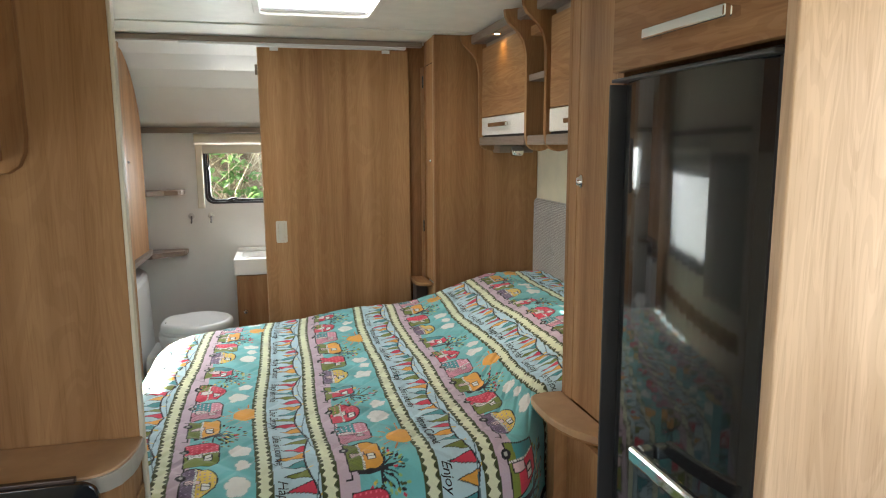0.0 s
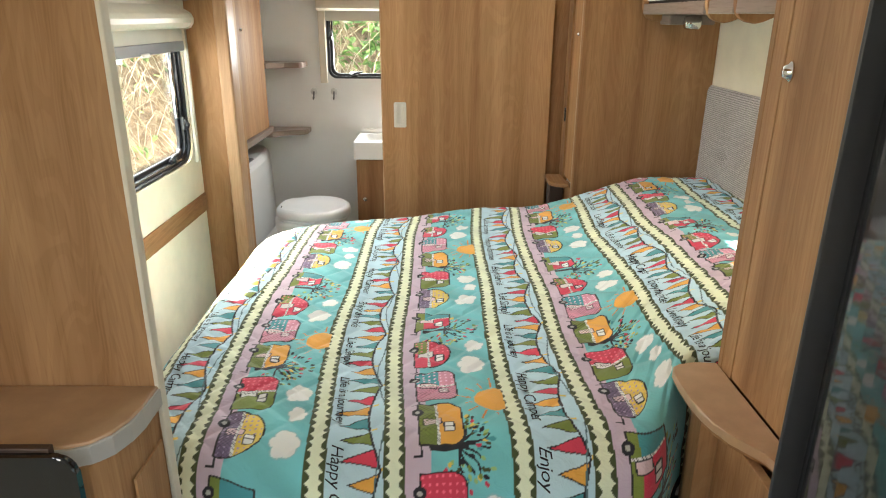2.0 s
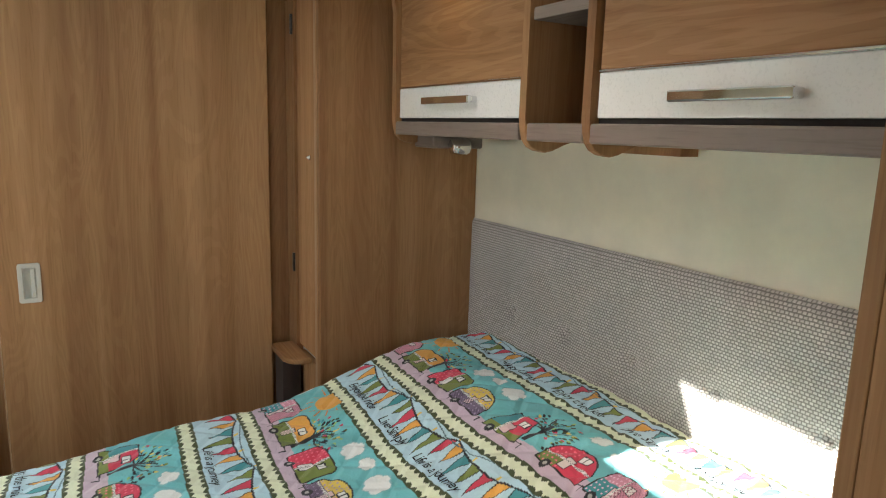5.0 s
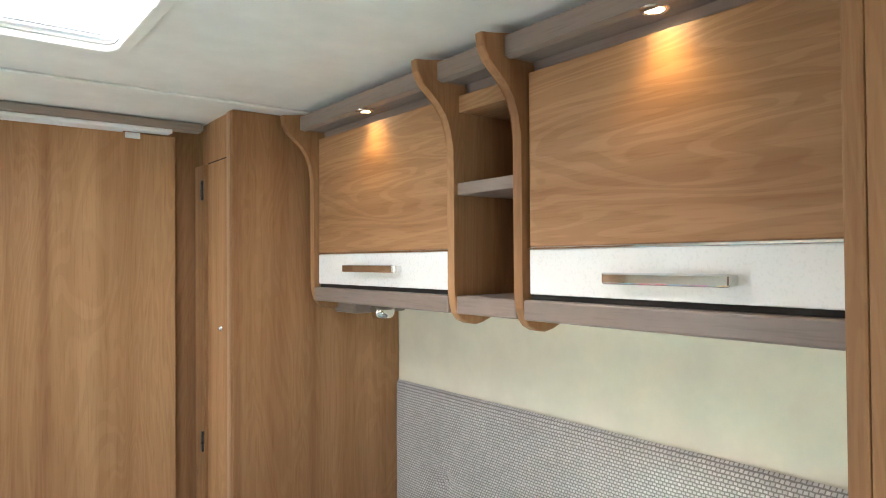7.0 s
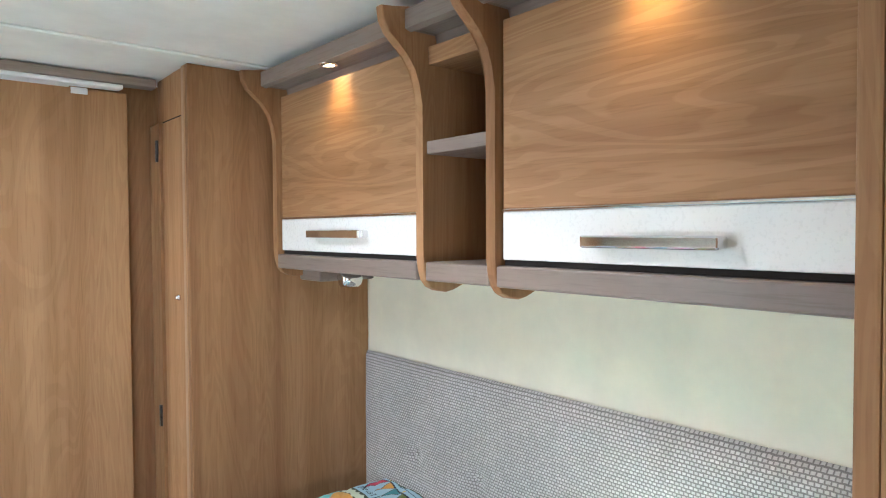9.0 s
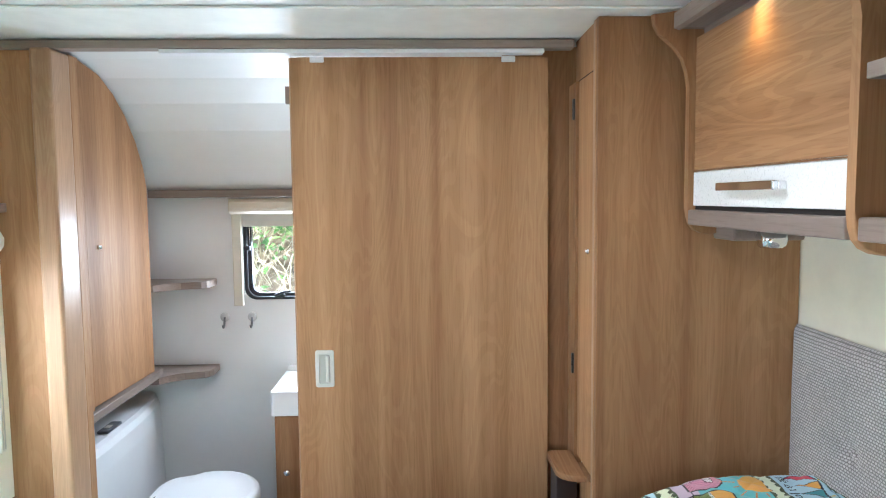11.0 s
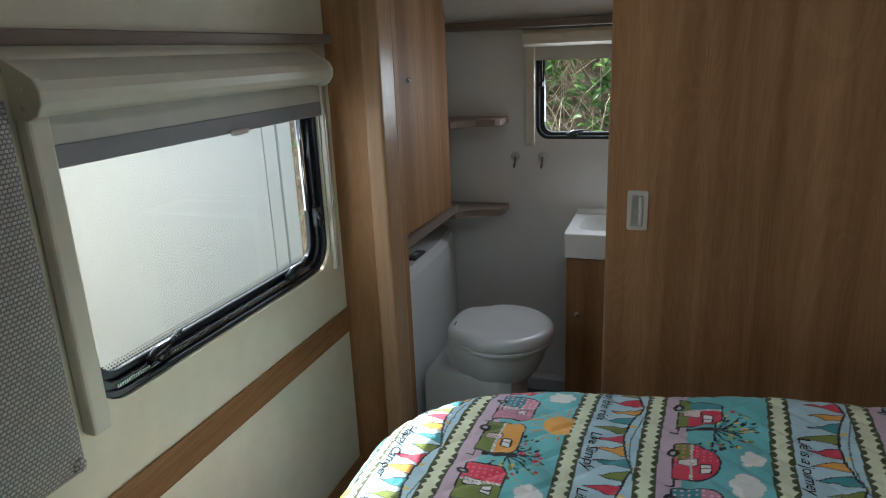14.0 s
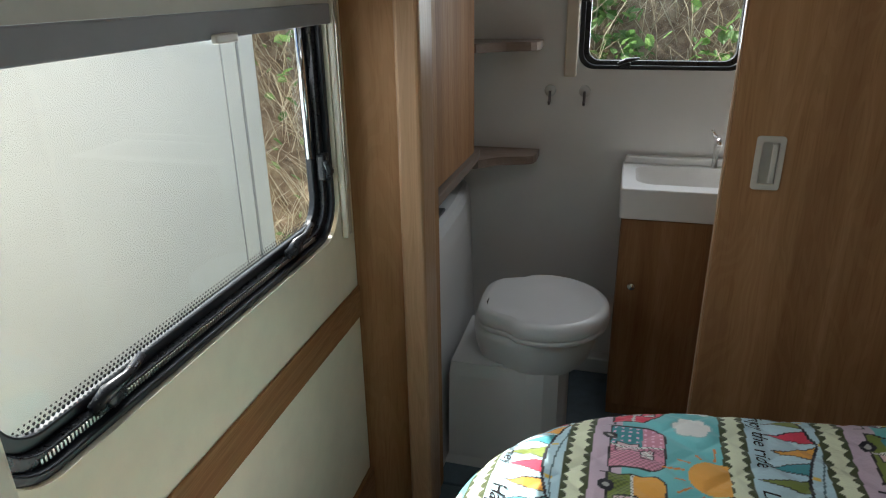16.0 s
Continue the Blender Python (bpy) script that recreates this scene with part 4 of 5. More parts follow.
part("outer_seal", ring(o1, m1, "y", YB - 0.004, YB + 0.03, r=0.003), RUBBER, ww)
part("inner_frame", ring(m1, i1, "y", YB + 0.008, YB + 0.034, r=0.002), BLACKP, ww)
part("surround", ring(rrect(WWIN[0] - 0.001, WWIN[1] + 0.001, WWIN[2] - 0.001, WWIN[3] + 0.001, 0.0005, 8), o1, "y", YB - 0.0025, YB - 0.0005), WASH, ww)
pane = part("pane", prism(rrect(WWIN[0] + 0.03, WWIN[1] - 0.03, WWIN[2] + 0.026, WWIN[3] - 0.026, 0.036, 8), "y", YB + 0.024, YB + 0.027), GLASS, ww)
pane.visible_shadow = False
lt = part("latch", box(-0.235, -0.195, YB - 0.010, YB + 0.006, 1.015, 1.033, 0.004), BLACKP, ww, "black window latch")
part("lever", tube([(-0.235, YB - 0.010, 1.027), (-0.21, YB - 0.016, 1.039), (-0.17, YB - 0.014, 1.045)], [0.006, 0.008, 0.004], 8), BLACKP, lt, "", True)
part("side_latch", box(-0.360, -0.332, YB - 0.012, YB + 0.004, 1.215, 1.235, 0.004), BLACKP, ww, "black side latch")
part("stay", tube([(-0.338, YB + 0.012, 1.24), (-0.338, YB + 0.012, 1.34)], 0.005, 8), CHROME, ww, "", True)
wb = thing("washroom_blind", "cream cassette blind rolled up over the washroom window", "blind", (-0.1, YB, 1.35))
part("side_rail", box(-0.404, -0.364, YB - 0.018, YB - 0.001, 0.985, 1.405, 0.004), BLINDC, wb)
part("side_rail", box(0.152, 0.19, YB - 0.018, YB - 0.001, 0.985, 1.405, 0.004), BLINDC, wb)
part("housing", prism([(4.300, 1.392), (4.303, 1.378), (4.318, 1.368), (YB - 0.001, 1.366), (YB - 0.001, 1.430), (4.31, 1.430), (4.302, 1.415)], "x", -0.404, 0.19, 0.003), BLINDC, wb)
part("blind_cloth", box(-0.363, 0.151, YB - 0.012, YB - 0.008, 1.315, 1.3665), PLEAT, wb)

# ---- outside ----
GZ = -0.62
m, t, b = nodes_of("rough_grass_ground")
n1 = noise_tex(t, coords(t), 3.0, 6)
link(t, ramp(t, n1, [(0.35, (0.10, 0.12, 0.05)), (0.55, (0.20, 0.19, 0.11)), (0.7, (0.30, 0.27, 0.20))]), b.inputs["Base Color"])
b.inputs["Roughness"].default_value = 0.95
GRASS = m
m, t, b = nodes_of("bank_earth")
n1 = noise_tex(t, coords(t), 9.0, 8, 0.65)
link(t, ramp(t, n1, [(0.3, (0.12, 0.08, 0.05)), (0.5, (0.26, 0.18, 0.115)), (0.7, (0.40, 0.31, 0.21))]), b.inputs["Base Color"])
b.inputs["Roughness"].default_value = 0.95
bump(t, b, n1, 0.8, 0.05)
EARTH = m


def leaf_mat(name, lo, hi):
    m, t, b = nodes_of(name)
    g = t.nodes.new("ShaderNodeNewGeometry")
    link(t, ramp(t, g.outputs["Random Per Island"], [(0.0, lo), (1.0, hi)]), b.inputs["Base Color"])
    b.inputs["Roughness"].default_value = 0.5
    tr = t.nodes.new("ShaderNodeBsdfTranslucent")
    link(t, ramp(t, g.outputs["Random Per Island"], [(0.0, lo), (1.0, hi)]), tr.inputs[0])
    mx = t.nodes.new("ShaderNodeMixShader")
    mx.inputs[0].default_value = 0.45
    link(t, b.outputs[0], mx.inputs[1])
    link(t, tr.outputs[0], mx.inputs[2])
    link(t, mx.outputs[0], t.nodes["Material Output"].inputs["Surface"])
    return m


LEAF = leaf_mat("hedge_leaves", (0.09, 0.19, 0.05), (0.30, 0.46, 0.16))
STRAW = leaf_mat("dry_stems", (0.36, 0.28, 0.18), (0.72, 0.63, 0.48))
BARK = plain("pale_bark", (0.55, 0.53, 0.48), 0.8, mottle=0.25, scale=30)
bm = bmesh.new()
bmesh.ops.create_grid(bm, x_segments=2, y_segments=2, size=600)
bmesh.ops.translate(bm, verts=bm.verts, vec=(0, 0, GZ))
structure("ground", bm, GRASS, "rough grass of the storage field", "ground")


def bank_z(x, y):
    s = max(0.0, min(1.0, (y - 6.0) / 3.4))
    return GZ + 2.75 * s * s * (3 - 2 * s) + 0.16 * noise.noise((x * 0.9, y * 0.9, 0)) + 0.05 * noise.noise((x * 4, y * 4, 1))


bm = bmesh.new()
NX, NY = 90, 44
for i in range(NX + 1):
    for j in range(NY + 1):
        x, y = -9 + 15 * i / NX, 5.9 + 4.6 * j / NY
        bm.verts.new((x, y, bank_z(x, y)))
bm.verts.ensure_lookup_table()
for i in range(NX):
    for j in range(NY):
        a = i * (NY + 1) + j
        bm.faces.new([bm.verts[k] for k in (a, a + NY + 1, a + NY + 2, a + 1)])
structure("bank", bm, EARTH, "overgrown earth bank behind the caravan", "bank", True)


def scatter(name, count, mat, label, kind_cat, maker, seed):
    rnd = random.Random(seed)
    verts, faces = [], []
    for _ in range(count):
        maker(rnd, verts, faces)
    me = bpy.data.meshes.new(name)
    me.from_pydata(verts, [], faces)
    me.materials.append(mat)
    return tagged(new(name, me), label, kind_cat, "", "stuff")


def leaf(rnd, verts, faces):
    x = rnd.uniform(-5.0, 2.2)
    y = rnd.uniform(6.1, 9.0)
    clump = noise.noise((x * 1.3, y * 1.3, 7))
    if clump < 0.04 and rnd.random() < 0.92:
        return
    z = bank_z(x, y) + rnd.uniform(0.0, 0.30 + 0.35 * max(0, clump))
    s = rnd.uniform(0.025, 0.075)
    m = Euler((rnd.uniform(-0.9, 0.9), rnd.uniform(-0.9, 0.9), rnd.uniform(0, 6.3))).to_matrix()
    k = len(verts)
    for p in ((-1, 0, 0), (-0.4, 0.55, 0.15), (0.4, 0.45, 0.12), (1, 0, -0.15), (0.4, -0.45, 0.12), (-0.4, -0.55, 0.15)):
        v = m @ Vector(p) * s
        verts.append((x + v.x, y + v.y - 0.15, z + v.z))
    faces.append((k, k + 1, k + 2, k + 3))
    faces.append((k, k + 3, k + 4, k + 5))


def stem(rnd, verts, faces):
    x, y = rnd.uniform(-5.0, 2.2), rnd.uniform(6.0, 9.2)
    z = bank_z(x, y)
    h, w = rnd.uniform(0.25, 0.9), rnd.uniform(0.003, 0.006)
    dx, dy = rnd.uniform(-1.1, 1.1) * h, rnd.uniform(-0.5, 0.1) * h
    k = len(verts)
    for f in (0, 0.5, 1):
        bx, by = x + dx * f ** 1.6, y + dy * f ** 1.6
        verts.append((bx - w * (1 - 0.6 * f), by, z + h * f * (1 - 0.25 * f)))
        verts.append((bx + w * (1 - 0.6 * f), by, z + h * f * (1 - 0.25 * f)))
    faces.append((k, k + 1, k + 3, k + 2))
    faces.append((k + 2, k + 3, k + 5, k + 4))


scatter("hedge_leaves", 15000, LEAF, "green bramble and ivy leaves on the bank", "undergrowth", leaf, 3)
scatter("dry_stems", 3600, STRAW, "dry straw-coloured stems on the bank", "undergrowth", stem, 4)
tree = thing("tree_stump", "pale bare trunk standing on the bank", "tree", (0.55, 6.6, bank_z(0.55, 6.6)))
part("trunk", tube([(0.55, 6.6, -0.3), (0.56, 6.6, 0.6), (0.54, 6.62, 1.6), (0.57, 6.65, 3.2)], [0.07, 0.06, 0.055, 0.05], 12), BARK, tree, "", True)

nv = thing("parked_caravan", "white touring caravan parked alongside", "caravan", (-2.7, 1.5, GZ))
nprof = [(-2.0, -0.30), (-2.0, 1.86), (-2.025, 1.93), (-2.085, 1.975), (-2.23, 2.0), (-4.1, 2.0), (-4.2, 1.9), (-4.2, -0.30)]
part("body", prism(nprof, "y", -4.0, 5.19, 0.03), VANWHITE, nv)
part("corner_trim", box(-1.9995, -1.993, 5.00, 5.018, -0.28, 1.86, 0.002), plain("grey_trim", (0.45, 0.46, 0.47), 0.4), nv, "grey awning rail")
part("corner_trim", box(-1.9995, -1.993, 4.865, 4.872, -0.28, 1.86, 0.002), plain("grey_trim_thin", (0.55, 0.56, 0.57), 0.4), nv, "grey awning rail")
for y in (0.4, 1.2):
    part("wheel", lathe([(0.10, -0.09), (0.30, -0.08), (0.31, 0.0), (0.30, 0.08), (0.10, 0.09)], (-2.13, y, GZ + 0.31), "x", 24), RUBBER, nv, "", True)

# ---- bed ----
BX0, BX1, BY0, BY1, BR, BCR = -0.445, 1.335, 1.52, 3.235, 0.115, 0.32
bed = thing("bed", "island bed base with pale valance under the quilt", "bed", (0.45, 2.4, 0))
part("base", prism(rrect(BX0 + 0.14, 1.325, 1.80, 3.14, (0.2, 0.0, 0.0, 0.2)), "z", FZ, 0.28), BASE, bed, "dark wooden bed base")
part("mattress", prism(rrect(BX0 + 0.07, 1.325, 1.795, 3.17, (0.22, 0.0, 0.0, 0.22)), "z", 0.2805, 0.50, 0.03), SHEET, bed, "pale mattress")
part("valance", prism([(0.02, 1.80), (0.06, 1.66), (0.2, 1.63), (0.55, 1.64), (0.70, 1.72), (0.735, 1.794), (0.4, 1.797)], "z", 0.16, 0.47, 0.02), SHEET, bed, "pale fabric valance")


def smooth01(x, a, b):
    f = np.clip((x - a) / (b - a), 0, 1)
    return f * f * (3 - 2 * f)


def cloth(s, t):
    """Where a point of the quilt lies: flat over the bed, rounded over the edge, then hanging."""
    s, t = np.asarray(s, float), np.asarray(t, float)
    x0, x1, y0, y1 = BX0 + BR, 9.0, BY0 + BR, BY1 - BR
    cr = np.where(t > 2.4, 0.42, BCR) - BR
    nx, ny_ = np.clip(s, x0, x1), np.clip(t, y0, y1)
    # rounded corners at the foot
    cx, cy = x0 + cr, np.where(t > 2.4, y1 - cr, y0 + cr)
    vx, vy = s - cx, t - cy
    vl = np.hypot(vx, vy) + 1e-9
    corner = (s < cx) & (((t > cy) & (t > 2.4)) | ((t < cy) & (t <= 2.4)))
    ox, oy = s - nx, t - ny_
    d = np.hypot(ox, oy)
    nx, ny_ = np.where(corner, cx + vx / vl * np.minimum(vl, cr), nx), np.where(corner, cy + vy / vl * np.minimum(vl, cr), ny_)
    d = np.where(corner, np.maximum(vl - cr, 0), d)
    ux = np.where(corner, vx / vl, ox / (d + 1e-9))
    uy = np.where(corner, vy / vl, oy / (d + 1e-9))
    a = np.clip(d / BR, 0, math.pi / 2)
    over = np.maximum(d - BR * math.pi / 2, 0)
    flare = 0.22 * over + 0.012 * np.sin(9 * s + 7 * t) * np.clip(over / 0.1, 0, 1)
    x = nx + ux * (BR * np.sin(a) + flare)
    y = ny_ + uy * (BR * np.sin(a) + flare)
    z = 0.572 - BR * (1 - np.cos(a)) - over
    top = np.cos(a)
    z = z + top * (0.048 * smooth01(s, 0.0, 0.75) + 0.120 * smooth01(s, 0.60, 1.10) - 0.02 * smooth01(t, 2.9, 3.2) * smooth01(-s, -0.5, 0.1))
    z = z + top * (0.006 * np.sin(5.1 * s + 1.3 * np.sin(4 * t)) * np.sin(4.3 * t + 0.7) + 0.004 * np.sin(13 * s + 5 * t) * np.sin(11 * t - 4 * s))
    # soft diamond quilting
    q = np.minimum(np.abs(((s + t) / 0.105) % 1 - 0.5), np.abs(((s - t) / 0.105) % 1 - 0.5))
    z = z + top * 0.0045 * (np.minimum(q * 5, 1) - 1)
    y = y + 0.24 * smooth01(s, 0.62, 0.82) * np.clip((2.3 - t) / 0.8, 0, 1.05)
    x = np.minimum(x, BX1 + 0 * x)
    return x, y, z


STEP = 0.0022
S0, S1, T0, T1 = BX0 - 0.30, 1.337, BY0 - 0.30, BY1 + 0.24
ns, nt = int((S1 - S0) / STEP), int((T1 - T0) / STEP)
gs, gt = np.meshgrid(np.linspace(S0, S1, ns), np.linspace(T0, T1, nt), indexing="ij")
front = 0.14 + 0.16 * (1 - smooth01(gs, 0.20, 0.70))            # the hem rises towards the tall cabinet
gt = np.where(gt < BY0, BY0 + (gt - BY0) * front / 0.30, gt)
px, py, pz = cloth(gs, gt)

# printed cloth: colour of each point
PER = 0.392
wav = 0.010 * np.sin(3.1 * gt + 0.6) + 0.006 * np.sin(7 * gt + 2 * gs)
wu = gs + wav - 0.004
band = np.floor(wu / PER)
u = wu - band * PER                                             # 0 .. PER across one repeat
v = gt
rng = np.random.RandomState(5)
blot = np.zeros_like(u)
for k in range(10):
    fx, fy, ph = rng.uniform(10, 60), rng.uniform(10, 60), rng.uniform(0, 6)
    blot += np.sin(fx * gs + fy * gt + ph) / 10
TURQ, SKYB, PINK, LIME, OLIVE = (0.175, 0.56, 0.575), (0.52, 0.73, 0.80), (0.62, 0.49, 0.58), (0.80, 0.85, 0.62), (0.055, 0.075, 0.02)
RED, ORANGE, GREEN, TEAL, PURPLE, ROSE, WHT, INK, YEL = (0.72, 0.05, 0.10), (0.86, 0.42, 0.07), (0.20, 0.26, 0.045), (0.06, 0.32, 0.36), (0.20, 0.14, 0.24), (0.72, 0.30, 0.40), (0.86, 0.86, 0.82), (0.012, 0.012, 0.018), (0.85, 0.62, 0.12)
col = np.empty(u.shape + (3,))
col[...] = TURQ


def paint(mask, c, mottle=0.12):
    col[mask] = np.array(c) * (1 + mottle * blot[mask])[:, None]


paint(np.ones_like(u, bool), TURQ, 0.35)
paint(u < 0.150, SKYB, 0.12)
paint((u >= 0.150) & (u < 0.214 + 0.006 * np.sin(9 * v)), PINK, 0.15)

# bunting: a swagged string with pennants, bulbs and dots
FL = 0.043
k_flag = np.floor(v / FL)
fv = v / FL - k_flag
line = 0.124 - 0.026 * np.sin(math.pi * ((v / (6 * FL)) % 1))
length = 0.058 + 0.008 * np.sin(k_flag * 2.3)
rise = (line - u) / length
inblue = (u > 0.02) & (u < 0.135)
flag = inblue & (rise > 0) & (rise < 1) & (np.abs(fv - 0.5) < 0.37 * (1 - rise))
flag_edge = inblue & (rise > -0.05) & (rise < 1.1) & (np.abs(fv - 0.5) < 0.37 * (1 - rise) + 0.055) & ~flag
paint(flag_edge, INK)
for i, c in enumerate((RED, GREEN, TEAL, ORANGE)):
    paint(flag & (k_flag % 4 == i) & ((band * 7 + k_flag) % 5 >= 0), c, 0.2)
paint(inblue & (np.abs(u - line) < 0.0020), INK)
bulb = (np.abs(fv - 0.02) < 0.13) & (np.abs(u - line - 0.009) < 0.0058) & (k_flag % 2 == 0)
paint(bulb, YEL)
string2 = inblue & (np.abs(u - (0.123 - 0.010 * np.sin(2 * math.pi * v / 0.36 + 0.6))) < 0.0014)
paint(string2, (0.08, 0.16, 0.18))

# scalloped braid each side of the bunting
for c0 in (0.0, 0.150, PER):
    a = u - c0
    paint(np.abs(a) < 0.0180, LIME, 0.15)
    half = 0.0170 - 0.0085 * np.abs(np.sin(math.pi * v / 0.021))
    paint((np.abs(a) < 0.0185) & (np.abs(a) > half), OLIVE, 0.3)
    paint((np.abs(np.abs(a) - 0.0195) < 0.0012), OLIVE, 0.3)


def patch(b, cv, du0, du1, hv):
    m = (band == b) & (np.abs(v - cv) < hv) & (u > du0) & (u < du1)
    return np.where(m)


def put(idx, mask, c, mot=0.1):
    sel = (idx[0][mask], idx[1][mask])
    col[sel] = np.array(c) * (1 + mot * blot[sel])[:, None]


def in_box(a, bb, a0, a1, b0, b1, r):
    qa, qb = np.abs(a - (a0 + a1) / 2) - (a1 - a0) / 2 + r, np.abs(bb - (b0 + b1) / 2) - (b1 - b0) / 2 + r
    return np.hypot(np.maximum(qa, 0), np.maximum(qb, 0)) + np.minimum(np.maximum(qa, qb), 0) - r


def cloud(b, cu, cv, s):
    idx = patch(b, cv, cu - s, cu + s, s * 1.2)
    a, w = u[idx] - cu, v[idx] - cv
    d = np.full(a.shape, 9.0)
    for oa, ow, r in ((0, 0, 0.55), (0.18, 0.4, 0.36), (-0.1, 0.5, 0.36), (-0.22, -0.38, 0.36), (0.22, -0.34, 0.40), (0.42, 0.05, 0.36), (-0.36, 0.1, 0.34)):
        d = np.minimum(d, np.hypot(a - oa * s, w - ow * s) - r * s)
    put(idx, (d < 0.0016) & (d > -0.0012), (0.30, 0.55, 0.56))
    put(idx, d <= -0.0012, WHT, 0.03)


def sunny(b, cu, cv, s):
    idx = patch(b, cv, cu - 2.3 * s, cu + 0.6 * s, 2.2 * s)
    a, w = u[idx] - cu, v[idx] - cv
    r, g = np.hypot(a, w), np.arctan2(w, -a)
    ray = (np.abs(((g / (math.pi / 7)) % 1) - 0.5) < 0.045 * s / np.maximum(r, 1e-4) * 2.2) & (r > s * 1.15) & (r < s * (1.75 + 0.25 * np.sin(5 * g))) & (a < s * 0.2)
    put(idx, ray, (0.80, 0.26, 0.05))
    put(idx, (r < s) & (a < s * 0.45), ORANGE, 0.35)


def tree_print(b, cu, cv, s, seed):
    rnd = random.Random(seed)
    idx = patch(b, cv, cu - 0.06, cu + 1.6 * s, 1.4 * s)
    a, w = u[idx] - cu, v[idx] - cv
    ink = (np.abs(w) < 0.0035 + 0.003 * (a < 0)) & (a > -0.055) & (a < 0.02)
    r, g = np.hypot(a, w), np.arctan2(w, a)
    for k in range(9):
        ang = -1.5 + 3.0 * k / 8 + rnd.uniform(-0.12, 0.12)
        ln = s * rnd.uniform(0.6, 0.95)
        off = np.abs(np.sin(g - ang + 0.15 * np.sin(r / s * 5 + k))) * r
        ink |= (off < 0.0021) & (np.cos(g - ang) > 0) & (r < ln)
    put(idx, ink, INK)
    for k in range(90):
        ang, rad = rnd.uniform(-2.3, 2.3), s * math.sqrt(rnd.uniform(0.12, 1.35))
        ea, ew = a - rad * math.cos(ang), w - rad * math.sin(ang)
        la, lw = ea * math.cos(ang) + ew * math.sin(ang), -ea * math.sin(ang) + ew * math.cos(ang)
        put(idx, (la / 0.0056) ** 2 + (lw / 0.0034) ** 2 < 1, rnd.choice((INK, TEAL, OLIVE, RED, YEL, GREEN, INK, (0.35, 0.55, 0.2))))


def camper(b, cv, kind, s=1.0):
    """One printed caravan: wheels to the pink road, roof towards the clouds."""
    u0 = 0.198
    hgt, hv = 0.088 * s, 0.062 * s
    idx = patch(b, cv, u0 - 0.03, u0 + hgt + 0.02, hv + 0.03)
    a, w = (u[idx] - u0) / s, (v[idx] - cv) / s
    h0, v0 = 0.088, 0.062
    if kind == 5:
        d = np.maximum(np.maximum(-a, a - h0), np.abs(w) - v0 * (1 - 0.45 * a / h0))
    elif kind in (0, 4):
        d = np.maximum(np.hypot(a - 0.022, w * 0.98) - 0.064, -a)
    else:
        d = np.minimum(in_box(a, w, 0, h0, -v0, v0, 0.024), in_box(a, w, 0, h0 * 0.6, -v0, v0, 0.004))
    body = d < 0
    c1, c2 = ((RED, ROSE), (ROSE, TEAL), (GREEN, ORANGE), (RED, GREEN), (PURPLE, YEL), (TEAL, RED))[kind]
    put(idx, body, c1, 0.2)
    if kind in (1, 2, 4):
        put(idx, body & (w > (0.0 if kind != 4 else -0.012)) & ((a < 0.052) | (kind == 4)) if kind == 1 else body & (a > 0.038), c2, 0.25)
    elif kind == 3:
        put(idx, body & (w < 0.0), c2, 0.25)
    elif kind == 5:
        put(idx, body & (w < 0.012) & (a > 0.01), c2, 0.2)
        put(idx, body & (a < 0.022), GREEN, 0.2)
    else:
        put(idx, body & (a < 0.034) & (w > 0.012), GREEN, 0.3)
    dots = (np.hypot((a / 0.0125) % 1 - 0.5, (w / 0.0125) % 1 - 0.5) < 0.2)
    put(idx, body & dots & (d < -0.004) & (((kind in (0, 1, 3)) & (w > 0)) | (kind == 4)), tuple(min(1, x * 1.8 + 0.10) for x in c1))
    put(idx, in_box(a, w, 0.050, 0.070, -0.034, -0.008, 0.003) < 0, WHT)
    put(idx, np.abs(in_box(a, w, 0.050, 0.070, -0.034, -0.008, 0.003)) < 0.0015, INK)
    put(idx, (np.abs(w + 0.021) < 0.0014) & (a > 0.050) & (a < 0.070), INK)
    put(idx, in_box(a, w, 0.010, 0.046, -0.012, 0.010, 0.003) < 0, {0: (0.75, 0.70, 0.66), 3: WHT}.get(kind, (0.80, 0.60, 0.62)))
    put(idx, np.abs(in_box(a, w, 0.010, 0.046, -0.012, 0.010, 0.003)) < 0.0013, INK)
    # stitched trim, hatching and outline in ink
    seam = {1: w, 2: a - 0.038, 3: w, 5: w - 0.012}.get(kind, a - 0.034)
    put(idx, body & (np.abs(seam) < 0.0028), WHT)
    put(idx, body & (np.abs(seam) < 0.0028) & (((a + w) / 0.006) % 1 < 0.3), INK)
    hatch = (np.abs(((a + w) / 0.009) % 1 - 0.5) < 0.10) | (np.abs(((a - w) / 0.009) % 1 - 0.5) < 0.10)
    put(idx, body & hatch & (seam < -0.003) & (kind in (1, 2, 4)), tuple(x * 0.55 for x in c1))
    put(idx, np.abs(d) < 0.0018, (0.02, 0.015, 0.015))
    put(idx, np.hypot(a + 0.001, w - 0.030) < 0.0125, INK)
    put(idx, np.hypot(a + 0.001, w - 0.030) < 0.0050, (0.45, 0.45, 0.42))
    put(idx, (np.abs(a - 0.004) < 0.0016) & (w < -v0) & (w > -v0 - 0.022), INK)
    put(idx, (np.abs(w + v0 + 0.020) < 0.0016) & (a < 0.006) & (a > -0.012), INK)


GAPS = (0.148, 0.140, 0.170, 0.135, 0.160, 0.192)               # from one printed caravan to the next
START = {-3: 2.60, -2: 2.40, -1: 2.726, 0: 2.423, 1: 2.775, 2: 2.838, 3: 2.5}
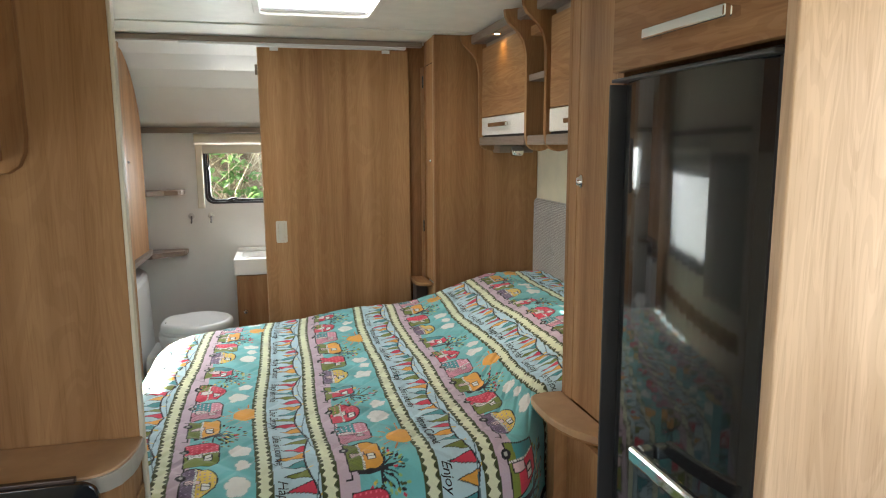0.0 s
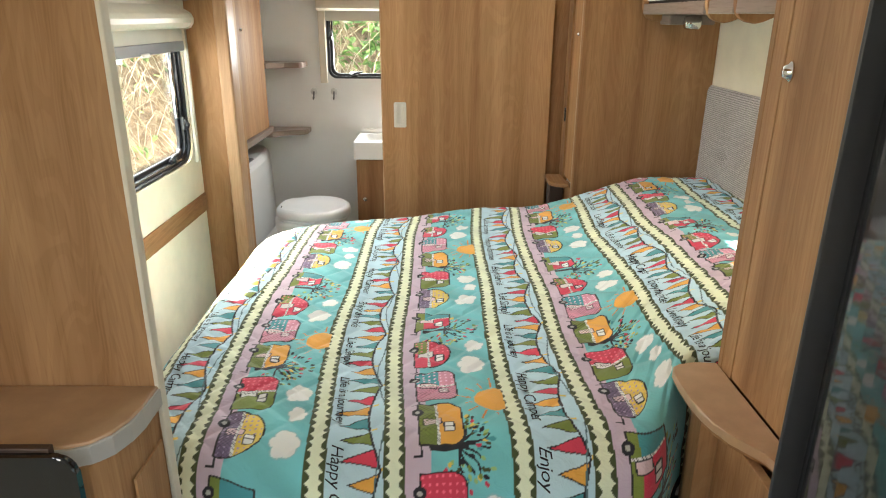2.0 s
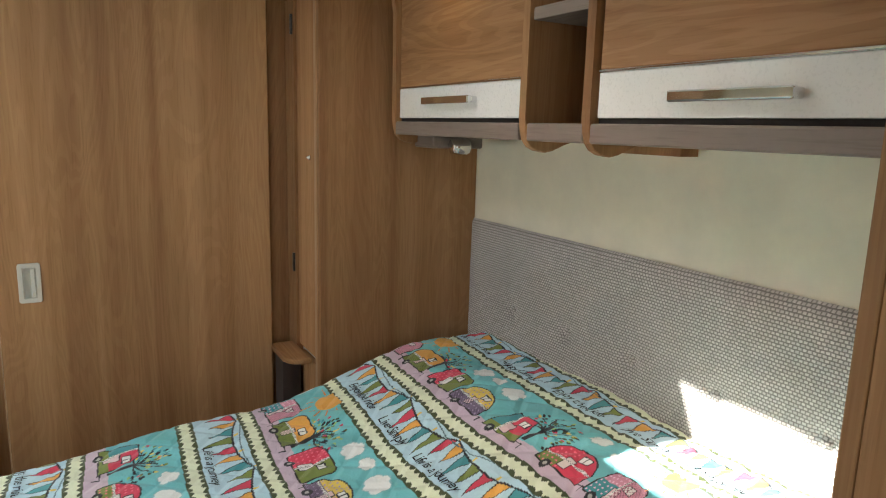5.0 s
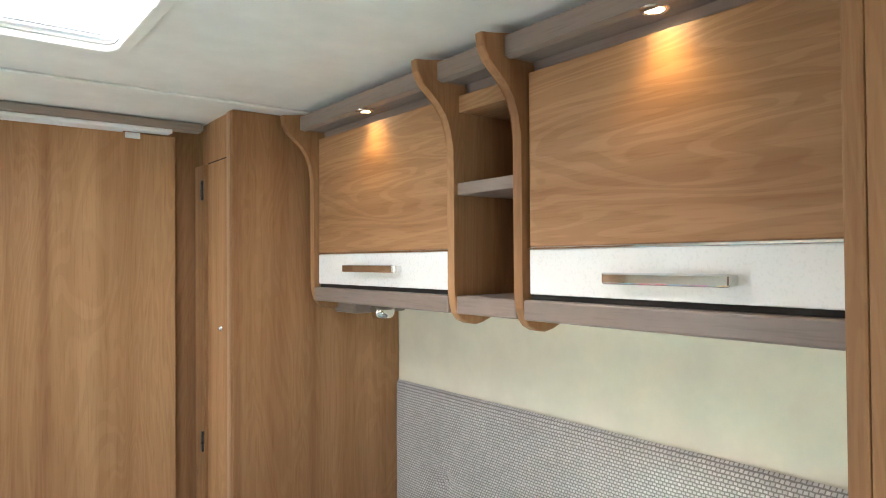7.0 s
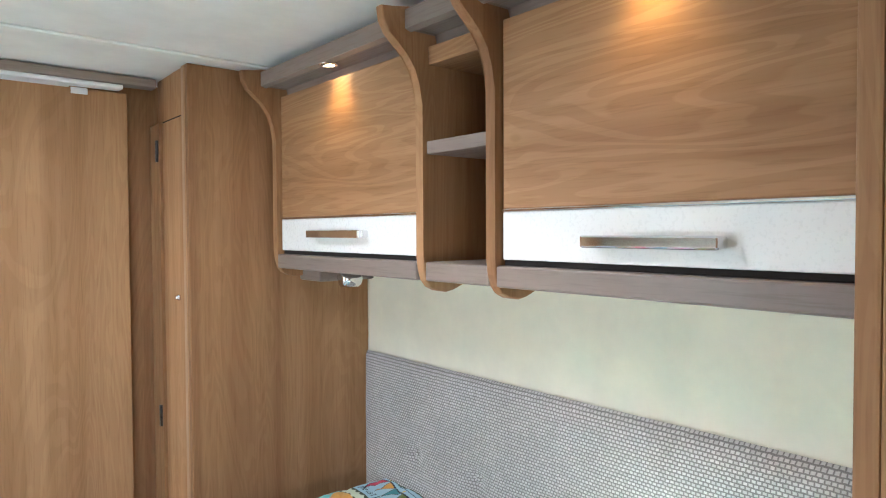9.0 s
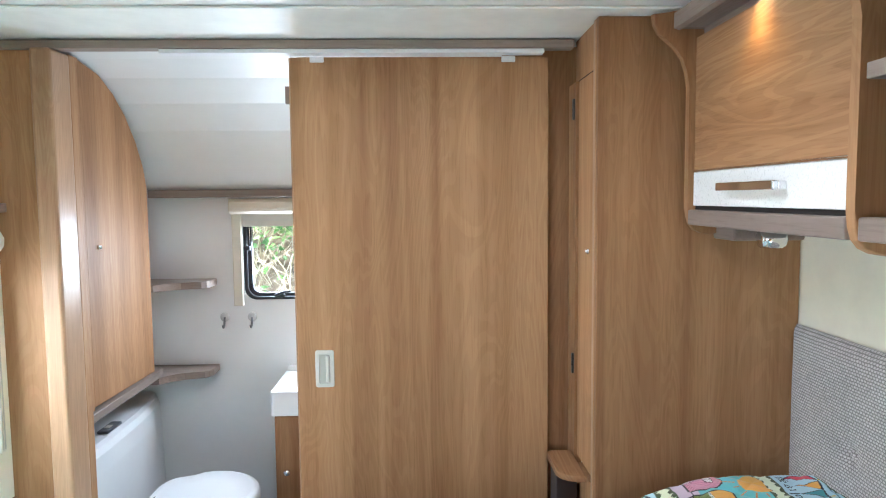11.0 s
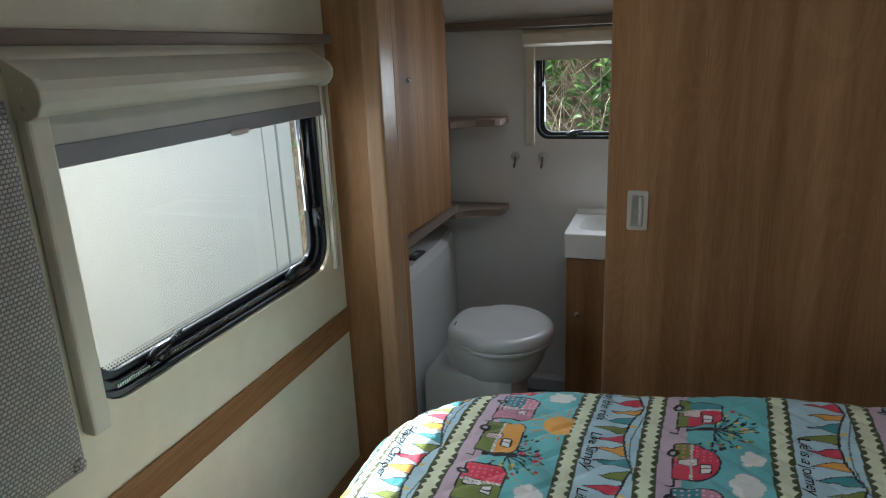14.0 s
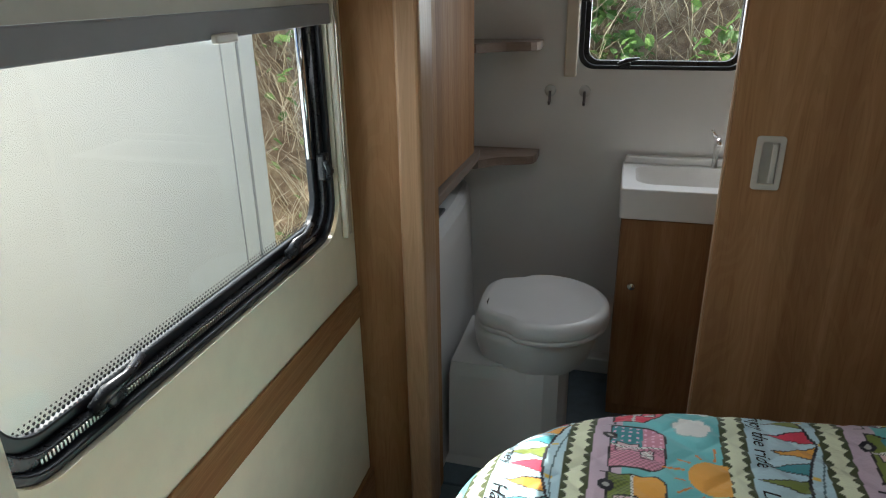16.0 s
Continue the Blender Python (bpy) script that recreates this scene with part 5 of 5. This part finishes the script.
for b in range(-3, 4):
    cv, k = START[b] + 2 * sum(GAPS), 3
    while cv > 0.9:
        kind = k % 6
        if cv < 4.0:
            if kind in (2, 5):
                tree_print(b, 0.272, cv - 0.066, 0.070, k * 7 + b)
            camper(b, cv, kind, 0.99)
            if kind == 1:
                sunny(b, 0.360, cv - 0.062, 0.042)
            elif kind == 3:
                cloud(b, 0.335, cv - 0.01, 0.040)
            elif kind == 4:
                cloud(b, 0.342, cv + 0.052, 0.028)
                cloud(b, 0.328, cv - 0.035, 0.042)
            elif kind == 0:
                cloud(b, 0.340, cv + 0.022, 0.032)
                cloud(b, 0.326, cv - 0.065, 0.044)
        cv -= GAPS[kind]
        k += 1

me = bpy.data.meshes.new("quilt")
idx = np.arange(ns * nt).reshape(ns, nt)
quads = np.stack([idx[:-1, :-1], idx[1:, :-1], idx[1:, 1:], idx[:-1, 1:]], -1).reshape(-1, 4)
me.vertices.add(ns * nt)
me.vertices.foreach_set("co", np.stack([px, py, pz], -1).reshape(-1).astype(np.float32))
me.loops.add(quads.size)
me.loops.foreach_set("vertex_index", quads.reshape(-1).astype(np.int32))
me.polygons.add(len(quads))
me.polygons.foreach_set("loop_start", np.arange(0, quads.size, 4).astype(np.int32))
me.polygons.foreach_set("loop_total", np.full(len(quads), 4, np.int32))
me.polygons.foreach_set("use_smooth", np.ones(len(quads), bool))
me.update()
attr = me.color_attributes.new("print", "FLOAT_COLOR", "POINT")
rgba = np.concatenate([np.clip(col, 0, 1), np.ones(col.shape[:2] + (1,))], -1)
attr.data.foreach_set("color", rgba.reshape(-1).astype(np.float32))
m, t, b_ = nodes_of("printed_cotton_quilt")
at = t.nodes.new("ShaderNodeAttribute")
at.attribute_name = "print"
nz1 = noise_tex(t, coords(t), 900, 2)
cc = mix(t, 0.25, at.outputs["Color"], mix(t, 1.0, at.outputs["Color"], ramp(t, nz1, [(0.3, (0.8, 0.8, 0.8)), (0.7, (1.12, 1.12, 1.12))]), "MULTIPLY"))
link(t, cc, b_.inputs["Base Color"])
b_.inputs["Roughness"].default_value = 0.8
b_.inputs["Sheen Weight"].default_value = 0.2
crease = noise_tex(t, coords(t), 24, 4, 0.6, 0.8)
bump(t, b_, crease, 0.55, 0.007)
me.materials.append(m)
quilt = thing("quilt", "turquoise patchwork-print quilt with caravans, bunting and slogans on the bed", "quilt", (0.45, 2.4, 0.5))
cover = new("cover", me)
BASES[cover] = Vector((0, 0, 0))
cover.parent = quilt
cover.location = -Vector((0.45, 2.4, 0.5))
# dark piping along the front hem
hem = [(float(px[i, 0]), float(py[i, 0]), float(pz[i, 0])) for i in range(0, ns, 12)]
part("hem_piping", tube(hem, 0.006, 6), plain("navy_piping", (0.015, 0.02, 0.035), 0.8), quilt, "dark piped hem", True)

# ---- slogans printed on the quilt ----
INKM = plain("black_print", (0.010, 0.010, 0.014), 0.85)
WORDS = ("Happy Camper", "Enjoy the ride", "Live Simply", "Life is a journey")
depsgraph = bpy.context.evaluated_depsgraph_get


def word_mesh(word, size):
    cu = bpy.data.curves.new("word", "FONT")
    cu.body, cu.size, cu.shear, cu.resolution_u, cu.space_character, cu.offset = word, size, 0.35, 2, 0.92, 0.0
    ob = bpy.data.objects.new("word", cu)
    scene.collection.objects.link(ob)
    me_ = bpy.data.meshes.new_from_object(ob.evaluated_get(depsgraph()))
    bpy.data.objects.remove(ob)
    return me_


sizes = {w: 0.034 if w != "Life is a journey" else 0.031 for w in WORDS}
flat = {w: word_mesh(w, sizes[w]) for w in WORDS}
for b in range(-1, 4):
    tv, k = 3.20 - 0.07 * ((b * 3) % 4), (b * 2 + 1) % 4
    while tv > 1.50:
        w = WORDS[k % 4]
        src = flat[w]
        co = np.array([v_.co[:] for v_ in src.vertices])
        lt_ = tv - co[:, 0]
        ls = b * PER + 0.004 + 0.030 + co[:, 1]
        ls = ls - (0.010 * np.sin(3.1 * lt_ + 0.6) + 0.006 * np.sin(7 * lt_ + 2 * ls))
        if ls.max() < 1.30 and ls.min() > BX0 + 0.03:
            wx, wy, wz = cloth(ls, lt_)
            bm = bmesh.new()
            vs = [bm.verts.new((x, y, z + 0.0016)) for x, y, z in zip(wx, wy, wz)]
            for p in src.polygons:
                bm.faces.new([vs[i] for i in p.vertices])
            part("slogan", bm, INKM, quilt, "hand-lettered black slogan")
        tv -= co[:, 0].max() + 0.055
        k += 1
for src in flat.values():
    bpy.data.meshes.remove(src)
